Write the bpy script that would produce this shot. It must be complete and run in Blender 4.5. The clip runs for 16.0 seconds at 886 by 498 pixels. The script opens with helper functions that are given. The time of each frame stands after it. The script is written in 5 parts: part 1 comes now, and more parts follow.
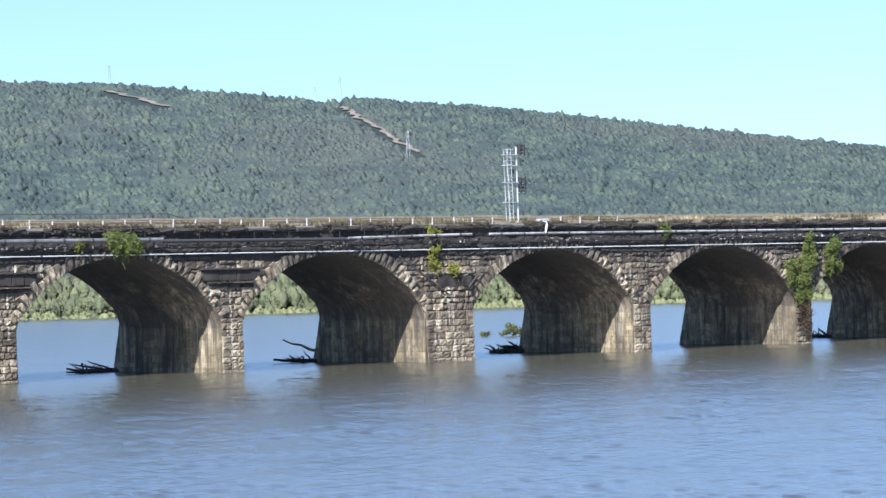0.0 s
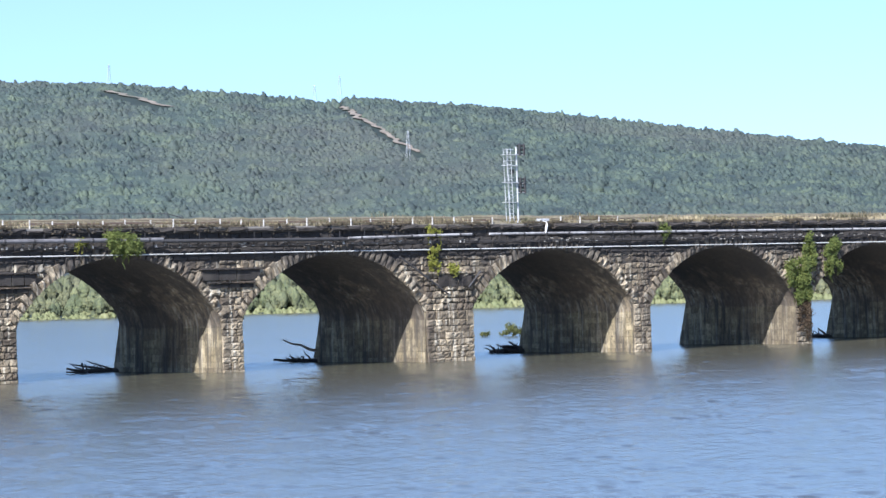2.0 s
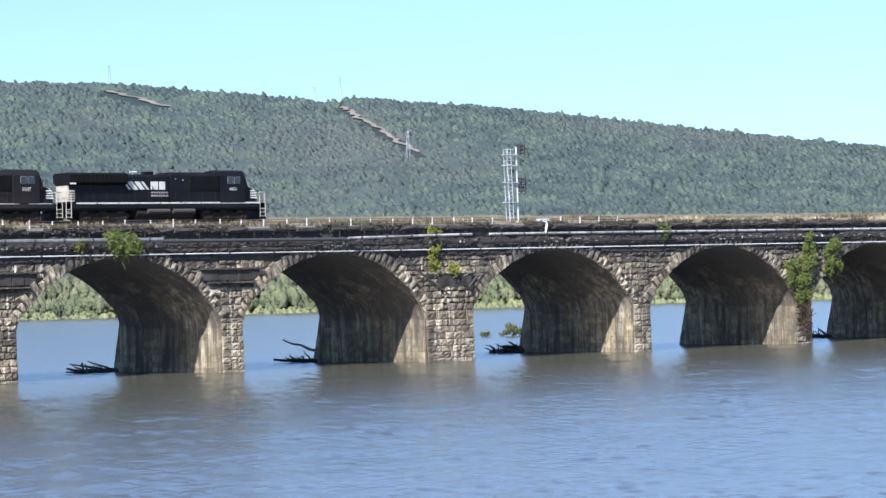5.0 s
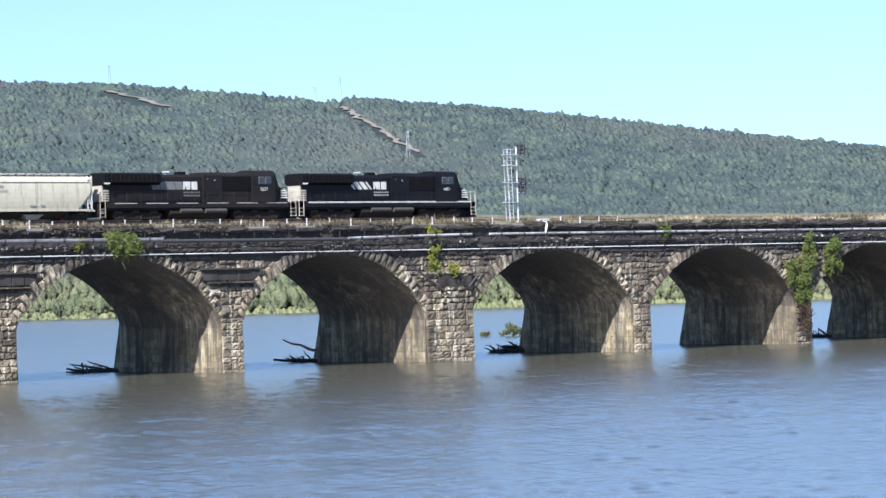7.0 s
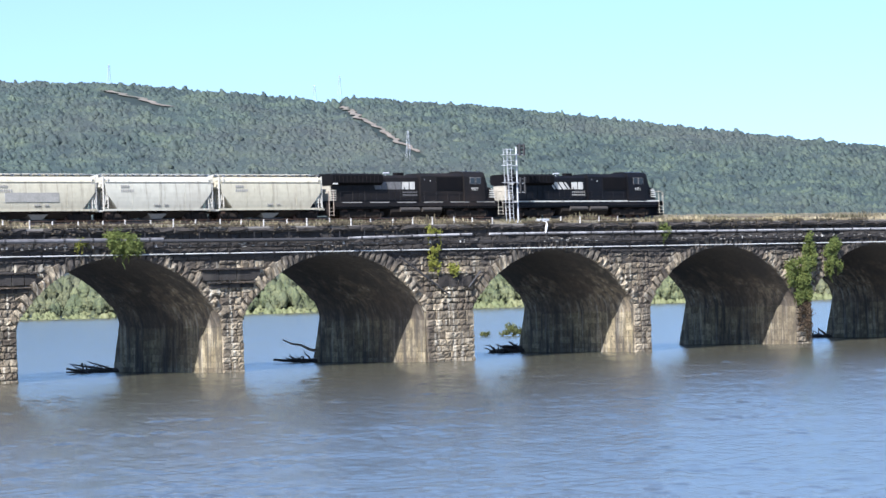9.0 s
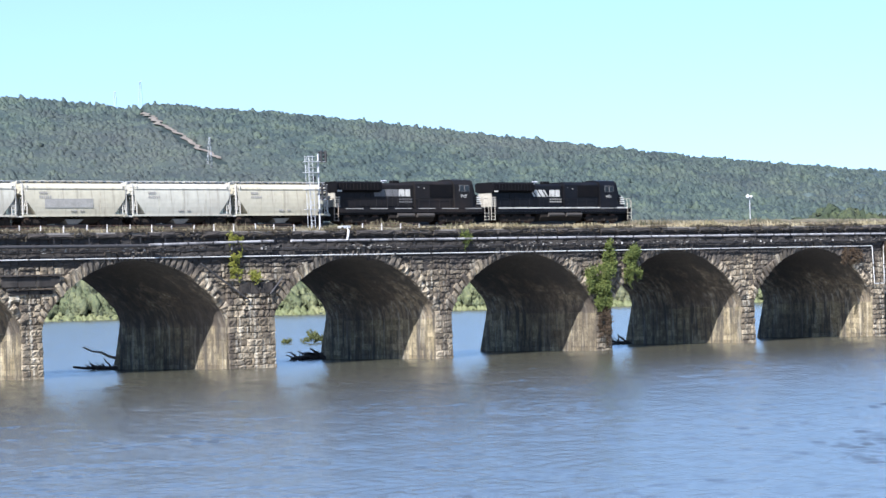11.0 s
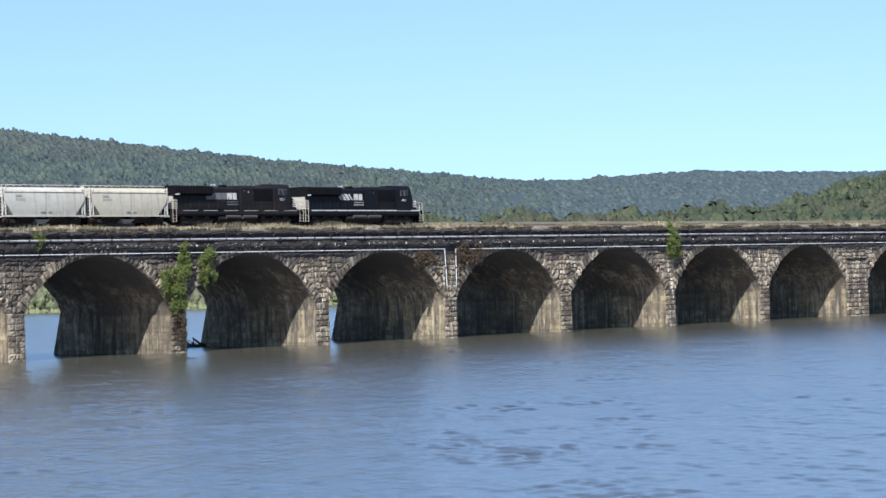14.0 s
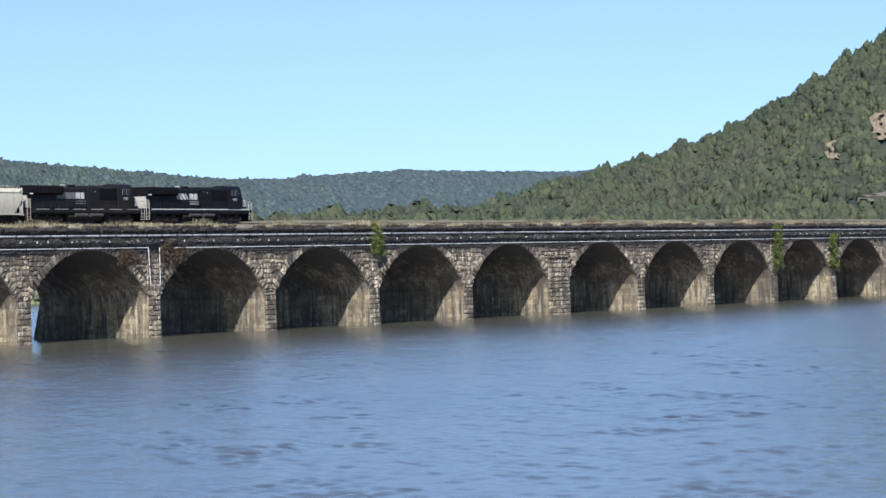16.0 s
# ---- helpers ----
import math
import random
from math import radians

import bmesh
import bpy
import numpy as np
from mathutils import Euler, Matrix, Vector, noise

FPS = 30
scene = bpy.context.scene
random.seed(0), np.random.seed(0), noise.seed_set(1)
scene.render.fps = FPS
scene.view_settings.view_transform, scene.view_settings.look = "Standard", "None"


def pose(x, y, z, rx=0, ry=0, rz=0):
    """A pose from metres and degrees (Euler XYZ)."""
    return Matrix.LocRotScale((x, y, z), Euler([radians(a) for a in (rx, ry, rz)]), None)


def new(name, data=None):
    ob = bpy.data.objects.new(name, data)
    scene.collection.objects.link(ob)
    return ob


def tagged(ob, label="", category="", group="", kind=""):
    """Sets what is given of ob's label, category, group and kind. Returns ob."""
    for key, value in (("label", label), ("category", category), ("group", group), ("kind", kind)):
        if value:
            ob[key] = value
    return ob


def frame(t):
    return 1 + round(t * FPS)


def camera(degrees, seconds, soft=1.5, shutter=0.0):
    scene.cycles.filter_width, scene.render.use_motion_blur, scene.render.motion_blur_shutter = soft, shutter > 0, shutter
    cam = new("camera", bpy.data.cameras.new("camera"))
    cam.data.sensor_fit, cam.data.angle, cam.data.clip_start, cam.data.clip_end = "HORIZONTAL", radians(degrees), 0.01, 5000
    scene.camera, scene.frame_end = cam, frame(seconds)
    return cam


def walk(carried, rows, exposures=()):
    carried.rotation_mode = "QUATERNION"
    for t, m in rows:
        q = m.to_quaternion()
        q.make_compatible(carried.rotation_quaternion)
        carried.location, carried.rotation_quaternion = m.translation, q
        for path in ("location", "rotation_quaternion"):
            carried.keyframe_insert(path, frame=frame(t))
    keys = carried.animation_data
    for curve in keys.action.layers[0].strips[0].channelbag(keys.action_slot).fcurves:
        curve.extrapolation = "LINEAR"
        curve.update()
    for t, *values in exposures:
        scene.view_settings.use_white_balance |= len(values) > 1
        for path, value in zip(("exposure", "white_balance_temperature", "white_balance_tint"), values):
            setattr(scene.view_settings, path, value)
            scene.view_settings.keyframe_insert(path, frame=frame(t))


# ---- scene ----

# ================= camera =================
EYE = (-155.237, -218.05, 7.523)
cam = camera(17.4625, 16.0)


def aim(yaw, pitch):
    """Heading clockwise from +y, tilt and the fixed lean of the tripod head."""
    return pose(*EYE, 90 + pitch, 0, -yaw) @ pose(0, 0, 0, 0, 0, -1.6)


PAN = [(0.0, 39.464, 0.709), (10.3, 39.464, 0.709), (10.4, 39.49, 0.709), (10.5, 40.058, 0.710), (10.6, 40.88, 0.715),
       (10.7, 41.93, 0.72), (10.8, 42.62, 0.73), (10.9, 43.02, 0.736), (11.0, 43.405, 0.738), (11.2, 44.10, 0.60),
       (11.4, 44.90, 0.41), (11.5, 45.353, 0.307), (11.75, 45.73, 0.27), (12.0, 46.379, 0.282), (12.5, 47.292, 0.481),
       (13.0, 47.957, 0.603), (13.2, 48.90, 0.62), (13.5, 50.207, 0.631), (14.0, 51.830, 0.556), (14.5, 53.462, 0.517),
       (15.0, 55.070, 0.440), (15.5, 56.539, 0.409), (16.0, 57.693, 0.371)]
EXPOSURES = [(0.0, 1.44, 5580, 14), (11.5, 1.44, 5580, 14), (12.5, 1.33, 5580, 14), (13.5, 1.08, 5580, 14), (16.0, 0.93, 5600, 14)]
walk(cam, [(t, aim(y, p)) for t, y, p in PAN], EXPOSURES)

# ================= light =================
SUN_FROM = 27.0      # the sunlight runs along the bridge, this far turned onto its face
SUN_HIGH = 43.0
a = radians(SUN_FROM)
toward = Vector((math.cos(a), math.sin(a), -math.tan(radians(SUN_HIGH)))).normalized()
sun = new("sun", bpy.data.lights.new("sun", "SUN"))
sun.data.energy, sun.data.angle, sun.data.color = 5.0, radians(0.53), (1.0, 0.92, 0.80)
sun.matrix_world = toward.to_track_quat("-Z", "Y").to_matrix().to_4x4()

world = bpy.data.worlds.new("sky")
scene.world = world
world.use_nodes = True
wn = world.node_tree.nodes
sky = wn.new("ShaderNodeTexSky")
sky.sky_type, sky.sun_disc = "NISHITA", False
sky.sun_elevation = radians(SUN_HIGH)
sky.sun_rotation = math.atan2(-toward.x, -toward.y)
sky.altitude, sky.air_density, sky.dust_density, sky.ozone_density = 100, 1.0, 0.3, 2.0
wn["Background"].inputs["Strength"].default_value = 0.077
# the dull band at the horizon is cleared away by looking a little higher up
geo, lift, unit = wn.new("ShaderNodeTexCoord"), wn.new("ShaderNodeVectorMath"), wn.new("ShaderNodeVectorMath")
lift.operation, unit.operation = "ADD", "NORMALIZE"
lift.inputs[1].default_value = (0, 0, 0.09)
wl = world.node_tree.links
wl.new(geo.outputs["Generated"], lift.inputs[0])
wl.new(lift.outputs[0], unit.inputs[0])
wl.new(unit.outputs[0], sky.inputs[0])
wl.new(sky.outputs[0], wn["Background"].inputs["Color"])

# ================= materials =================


class Nodes:
    """A small writer of node materials."""

    def __init__(self, name):
        self.m = bpy.data.materials.new(name)
        self.m.use_nodes = True
        self.t = self.m.node_tree
        self.b = self.t.nodes["Principled BSDF"]

    def n(self, kind, **vals):
        nd = self.t.nodes.new("ShaderNode" + kind)
        for k, v in vals.items():
            nd.inputs[k.replace("_", " ")].default_value = v
        return nd

    def link(self, a, b):
        self.t.links.new(a, b)

    def coords(self, kind="Object", scale=(1, 1, 1)):
        mp = self.n("Mapping", Scale=scale)
        self.link(self.n("TexCoord").outputs[kind], mp.inputs[0])
        return mp.outputs[0]

    def scaled(self, where, k):
        mp = self.n("Mapping", Scale=k)
        self.link(where, mp.inputs[0])
        return mp.outputs[0]

    def noise(self, where, scale, detail=4.0, rough=0.6):
        nd = self.n("TexNoise", Scale=scale, Detail=detail, Roughness=rough)
        self.link(where, nd.inputs["Vector"])
        return nd.outputs["Fac"]

    def ramp(self, fac, *stops):
        nd = self.t.nodes.new("ShaderNodeValToRGB")
        e = nd.color_ramp.elements
        while len(e) < len(stops):
            e.new(0.5)
        for el, (p, c) in zip(e, stops):
            el.position, el.color = p, (*c, 1) if len(c) == 3 else c
        self.link(fac, nd.inputs[0])
        return nd.outputs[0]

    def mix(self, fac, a, b, kind="MIX"):
        nd = self.t.nodes.new("ShaderNodeMix")
        nd.data_type, nd.blend_type = "RGBA", kind
        for sock, v in ((nd.inputs[0], fac), (nd.inputs[6], a), (nd.inputs[7], b)):
            if isinstance(v, (int, float)):
                sock.default_value = v
            elif isinstance(v, tuple):
                sock.default_value = (*v, 1)
            else:
                self.link(v, sock)
        return nd.outputs[2]

    def done(self, colour, rough=0.8, metal=0.0, bump=None, depth=0.02, strength=0.6):
        if isinstance(colour, tuple):
            self.b.inputs["Base Color"].default_value = (*colour, 1)
        else:
            self.link(colour, self.b.inputs["Base Color"])
        if isinstance(rough, float):
            self.b.inputs["Roughness"].default_value = rough
        else:
            self.link(rough, self.b.inputs["Roughness"])
        self.b.inputs["Metallic"].default_value = metal
        if bump is not None:
            bp = self.n("Bump", Strength=strength, Distance=depth)
            self.link(bump, bp.inputs["Height"])
            self.link(bp.outputs[0], self.b.inputs["Normal"])
        return self.m


def mat_stone(name, lo, mid, hi, dark=0.5, piece="Island", stain=0.65, tongues=0.85, soot_shade=(7.0, 10.4), lime=0.0):
    """Rough-faced sandstone: each stone has its own tone; sooty and lime streaks run down from leaks."""
    w = Nodes(name)
    at = w.n("NewGeometry").outputs["Position"]
    lean = lambda k: w.scaled(at, k)
    rnd = w.n("NewGeometry").outputs["Random Per Island"] if piece == "Island" else w.n("ObjectInfo").outputs["Random"]
    tone = w.ramp(rnd, (0.0, lo), (0.5, mid), (1.0, hi))
    grain = w.noise(at, 2.6, 8.0, 0.75)
    col = w.mix(0.8, tone, w.ramp(grain, (0.36, (0.30, 0.28, 0.25)), (0.60, (1.15, 1.10, 1.0))), "MULTIPLY")
    streak = w.noise(lean((0.9, 0.9, 0.10)), 1.6, 5.0, 0.65)
    col = w.mix(w.ramp(streak, (0.44, (0, 0, 0)), (0.62, (dark, dark, dark))), col, (0.045, 0.040, 0.034))
    if lime:
        drip = w.noise(lean((1.0, 1.0, 0.07)), 2.1, 5.0, 0.6)
        col = w.mix(w.ramp(drip, (0.54, (0, 0, 0)), (0.64, (lime, lime, lime))), col, (0.62, 0.57, 0.45))
    big = w.noise(at, 0.16, 4.0)
    col = w.mix(w.ramp(big, (0.46, (0, 0, 0)), (0.60, (stain, stain, stain))), col, (0.050, 0.040, 0.031))
    # leaking water has blackened the stone from the top down, in tongues; under the arches they also paint in shade
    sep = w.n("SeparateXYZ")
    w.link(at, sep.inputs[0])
    rise = w.n("MapRange", From_Min=soot_shade[0], From_Max=soot_shade[1], To_Min=-0.28, To_Max=0.30)
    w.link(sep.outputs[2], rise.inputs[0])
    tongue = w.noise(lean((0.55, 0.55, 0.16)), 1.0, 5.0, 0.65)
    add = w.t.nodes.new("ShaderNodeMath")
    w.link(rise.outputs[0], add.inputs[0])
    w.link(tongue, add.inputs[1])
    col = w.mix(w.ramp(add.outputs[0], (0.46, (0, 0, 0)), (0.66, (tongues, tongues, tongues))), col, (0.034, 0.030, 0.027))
    return w.done(col, 0.92, bump=w.noise(at, 7.0, 8.0, 0.7), depth=0.08, strength=0.9)


def mat_plain(name, colour, rough=0.6, metal=0.0, vary=0.25, scale=6.0, dirt=(0.05, 0.045, 0.04), dirty=0.3, gloss=0.5, streaks=0.0):
    w = Nodes(name)
    at = w.coords("Object")
    n1, n2 = w.noise(at, scale, 6.0), w.noise(at, scale * 0.15, 4.0)
    k = 1 - vary
    col = w.mix(1.0, colour, w.ramp(n1, (0.3, (k, k, k)), (0.7, (1, 1, 1))), "MULTIPLY")
    col = w.mix(w.ramp(n2, (0.48, (0, 0, 0)), (0.75, (dirty, dirty, dirty))), col, dirt)
    if streaks:
        run = w.noise(w.scaled(at, (1.0, 1.0, 0.12)), 2.4, 5.0, 0.65)
        col = w.mix(w.ramp(run, (0.52, (0, 0, 0)), (0.70, (streaks, streaks, streaks))), col, (0.11, 0.095, 0.07))
    w.b.inputs["Specular IOR Level"].default_value = gloss
    return w.done(col, rough, metal, bump=n1, depth=0.01, strength=0.25)


def mat_leaf(name, a, b, c, rough=0.75, scale=0.5, autumn=None, fine=0.0, sheet=False, relief=0.85):
    """Foliage: one tone for each clump, mottled within it."""
    w = Nodes(name)
    rnd = w.n("NewGeometry").outputs["Random Per Island"]
    if sheet:
        at = w.n("Attribute")
        at.attribute_name = "tone"
        rnd = at.outputs["Fac"]
    n1 = w.noise(w.coords("Object"), scale * (2.0 if fine else 1.0), 5.0, 0.7)
    col = w.mix(0.72 if fine else 0.6, w.ramp(rnd, (0.0, a), (0.5, b), (1.0, c)), w.ramp(n1, (0.36, a), (0.5, b), (0.64, c)))
    if autumn:
        n2 = w.noise(w.coords("Object"), scale * 0.22, 5.0, 0.65)
        col = w.mix(w.ramp(n2, (0.45, (0, 0, 0)), (0.72, (0.75, 0.75, 0.75))), col, autumn)
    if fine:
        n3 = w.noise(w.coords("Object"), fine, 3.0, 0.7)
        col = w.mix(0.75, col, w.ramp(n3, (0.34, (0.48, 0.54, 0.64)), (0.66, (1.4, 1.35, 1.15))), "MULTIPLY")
        lumps = w.noise(w.coords("Object"), fine * 0.9, 4.0, 0.65)
        w.done(col, rough, bump=lumps, depth=1.3, strength=relief)
    else:
        w.done(col, rough, bump=n1, depth=0.6, strength=0.5)
    if sheet:
        return w.m
    # leaves let a part of the light through
    thin, both = w.n("BsdfTranslucent"), w.n("MixShader", Fac=0.35)
    w.link(col, thin.inputs[0])
    w.link(w.b.outputs[0], both.inputs[1])
    w.link(thin.outputs[0], both.inputs[2])
    w.link(both.outputs[0], w.t.nodes["Material Output"].inputs["Surface"])
    return w.m


STONE = mat_stone("sandstone", (0.0835, 0.0679, 0.0487), (0.2297, 0.1914, 0.1357), (0.4176, 0.3619, 0.2645), stain=0.7, soot_shade=(8.0, 11.2), tongues=0.85, lime=0.6)
STONE_RING = mat_stone("ring_sandstone", (0.0731, 0.0592, 0.0426), (0.2071, 0.1731, 0.1244), (0.3532, 0.3045, 0.2253), stain=0.7, soot_shade=(7.2, 10.8), lime=0.5)
STONE_PIECE = mat_stone("sandstone_piece", (0.112, 0.091, 0.064), (0.266, 0.224, 0.158), (0.434, 0.378, 0.280), piece="Object", stain=0.6, soot_shade=(7.2, 10.8), lime=0.5)
STONE_CORE = mat_stone("mortared_core", (0.12, 0.10, 0.075), (0.14, 0.118, 0.088), (0.16, 0.135, 0.10))
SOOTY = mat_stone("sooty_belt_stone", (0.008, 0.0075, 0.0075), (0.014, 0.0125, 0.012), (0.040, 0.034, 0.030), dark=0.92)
COPING = mat_stone("coping_stone", (0.038, 0.028, 0.020), (0.080, 0.060, 0.043), (0.16, 0.125, 0.09), dark=0.8)
# SIDE and VAULT: heavy streaks and tongues partly paint the shade under the arches
SIDE = mat_stone("pier_side_stone", (0.175, 0.146, 0.088), (0.245, 0.208, 0.130), (0.33, 0.285, 0.185), dark=0.9, stain=0.6, tongues=0.85, soot_shade=(4.2, 9.5), lime=0.22)
VAULT = mat_stone("vault_stone", (0.17, 0.142, 0.098), (0.20, 0.165, 0.115), (0.23, 0.19, 0.13), dark=0.9, stain=0.8, tongues=0.85, soot_shade=(4.0, 10.0), lime=0.25)
GALV = mat_plain("galvanised_steel", (0.50, 0.51, 0.52), 0.5, 0.3)
WHITE = mat_plain("white_paint", (0.82, 0.82, 0.80), 0.45, vary=0.15, dirty=0.15)
BLACKPIPE = mat_plain("weathered_pipe", (0.045, 0.043, 0.043), 0.55)
PALEPIPE = mat_plain("pale_pipe", (0.42, 0.41, 0.41), 0.5, vary=0.6, scale=2.0, dirt=(0.05, 0.045, 0.04), dirty=0.9)
RUST = mat_plain("rusty_steel", (0.10, 0.055, 0.035), 0.8, vary=0.5)
BALLAST = mat_plain("ballast", (0.28, 0.26, 0.23), 0.95, vary=0.6, scale=12.0)
TIE = mat_plain("tie_wood", (0.07, 0.055, 0.045), 0.9)
RAIL = mat_plain("rail_steel", (0.25, 0.18, 0.14), 0.5, 0.7)
LOCO = mat_plain("black_loco_paint", (0.006, 0.006, 0.0075), 0.42, vary=0.3, scale=1.5, dirt=(0.022, 0.018, 0.015), dirty=0.4, gloss=0.2)
LOCO_B = mat_plain("faded_loco_paint", (0.011, 0.0098, 0.0098), 0.55, vary=0.3, scale=1.5, dirt=(0.030, 0.021, 0.016), dirty=0.55, gloss=0.2)
UNDER = mat_plain("underframe_grime", (0.026, 0.021, 0.017), 0.85, vary=0.5, dirt=(0.045, 0.032, 0.022), dirty=0.6, gloss=0.2)
HOPPER = mat_plain("grey_white_car_paint", (0.44, 0.41, 0.31), 0.55, vary=0.15, scale=2.0, dirt=(0.34, 0.31, 0.235), dirty=0.7, gloss=0.3, streaks=0.5)
GREYPATCH = mat_plain("grey_patch_paint", (0.31, 0.30, 0.27), 0.7, gloss=0.3)
SIGNAL = mat_plain("signal_black", (0.012, 0.012, 0.013), 0.6)
GLASS = Nodes("cab_glass").done((0.02, 0.025, 0.03), 0.08)
LETTER = mat_plain("lettering_white", (0.52, 0.51, 0.46), 0.5, dirty=0.5)
GRILLE = mat_plain("dark_grille", (0.004, 0.004, 0.005), 0.8, dirt=(0.012, 0.010, 0.009), gloss=0.1)
DRIFT = mat_plain("wet_driftwood", (0.055, 0.045, 0.04), 0.7, vary=0.5)
DRIFT_PALE = mat_plain("bleached_driftwood", (0.30, 0.24, 0.19), 0.8, vary=0.4)
VINE = mat_leaf("vine_leaves", (0.0440, 0.0660, 0.0141), (0.1056, 0.1364, 0.0264), (0.1936, 0.2156, 0.0484), scale=2.0)
GREYPIPE = mat_plain("dull_grey_pipe", (0.17, 0.165, 0.17), 0.5, vary=0.5, scale=2.0, dirty=0.6)
CONDUIT = mat_plain("weathered_white_conduit", (0.60, 0.60, 0.58), 0.5, vary=0.35, scale=1.5, dirty=0.5)
VINE_YEL = mat_leaf("yellow_vine_leaves", (0.10, 0.12, 0.015), (0.20, 0.21, 0.025), (0.30, 0.29, 0.05), scale=2.0)
VINE_REED = mat_leaf("river_bush_leaves", (0.0420, 0.0525, 0.0140), (0.0770, 0.0875, 0.0210), (0.1190, 0.1260, 0.0350), scale=2.0)
VINE_DEAD = mat_leaf("reddish_vine_leaves", (0.04, 0.028, 0.016), (0.075, 0.048, 0.026), (0.12, 0.085, 0.045), scale=2.0)
CREEPER = mat_leaf("dry_creeper", (0.026, 0.023, 0.013), (0.060, 0.048, 0.028), (0.085, 0.066, 0.040), scale=0.4)
DRYGRASS = mat_leaf("dry_grass", (0.16, 0.125, 0.075), (0.32, 0.265, 0.16), (0.47, 0.41, 0.27), scale=0.3, autumn=(0.16, 0.15, 0.06))
WEED = mat_leaf("weeds", (0.060, 0.070, 0.030), (0.130, 0.112, 0.066), (0.23, 0.195, 0.125), scale=0.4)
# bluish distance haze is mixed into the base colours of these two forests
HAZY_FOREST = mat_leaf("hazy_mountain_forest", (0.011, 0.022, 0.025), (0.032, 0.051, 0.047), (0.062, 0.084, 0.056), scale=0.012, autumn=(0.050, 0.054, 0.050), fine=0.7, sheet=True, relief=0.8)
HAZY_FARWOOD = mat_leaf("hazy_far_forest", (0.028, 0.045, 0.052), (0.037, 0.057, 0.060), (0.049, 0.069, 0.064), scale=0.014, autumn=(0.045, 0.060, 0.062), fine=0.4, sheet=True, relief=0.35)
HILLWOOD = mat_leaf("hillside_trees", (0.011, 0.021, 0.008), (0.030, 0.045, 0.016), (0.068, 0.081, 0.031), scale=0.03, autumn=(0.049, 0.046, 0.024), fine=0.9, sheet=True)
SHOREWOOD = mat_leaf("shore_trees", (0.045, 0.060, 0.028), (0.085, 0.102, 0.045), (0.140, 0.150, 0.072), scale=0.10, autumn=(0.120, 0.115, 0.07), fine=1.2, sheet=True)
BANKGRASS = mat_leaf("bank_grass", (0.075, 0.090, 0.034), (0.110, 0.122, 0.048), (0.150, 0.152, 0.070), scale=0.1, sheet=True)
CLEARED = mat_plain("cleared_earth", (0.20, 0.175, 0.145), 0.95, vary=0.5, scale=0.10, dirt=(0.07, 0.08, 0.055), dirty=0.9)
BERM = mat_plain("weedy_gravel", (0.155, 0.135, 0.09), 0.95, vary=0.6, scale=3.0, dirt=(0.07, 0.07, 0.03), dirty=0.8)
ROCK = mat_plain("quarry_rock", (0.27, 0.215, 0.13), 0.9, vary=0.6, scale=0.25, dirt=(0.09, 0.08, 0.045), dirty=0.8)
SCREE = mat_plain("bare_slope", (0.17, 0.145, 0.11), 0.95, vary=0.6, scale=0.3, dirt=(0.06, 0.065, 0.035), dirty=0.9)
GROUND = mat_leaf("forest_floor", (0.022, 0.036, 0.034), (0.034, 0.050, 0.045), (0.050, 0.064, 0.050), scale=0.05, sheet=False)


def mat_water():
    w = Nodes("river_water")
    fine = w.noise(w.coords("Object", (0.6, 1.0, 1.0)), 2.3, 4.0, 0.7)
    broad = w.noise(w.coords("Object", (0.5, 0.3, 1.0)), 0.03, 3.0, 0.5)
    silt = w.ramp(broad, (0.35, (0.048, 0.048, 0.033)), (0.65, (0.064, 0.061, 0.043)))
    m = w.done(silt, 0.19, bump=fine, depth=0.10, strength=0.18)
    w.b.inputs["IOR"].default_value = 1.85
    w.b.inputs["Specular IOR Level"].default_value = 0.8
    return m


WATER = mat_water()

# ================= mesh writer =================


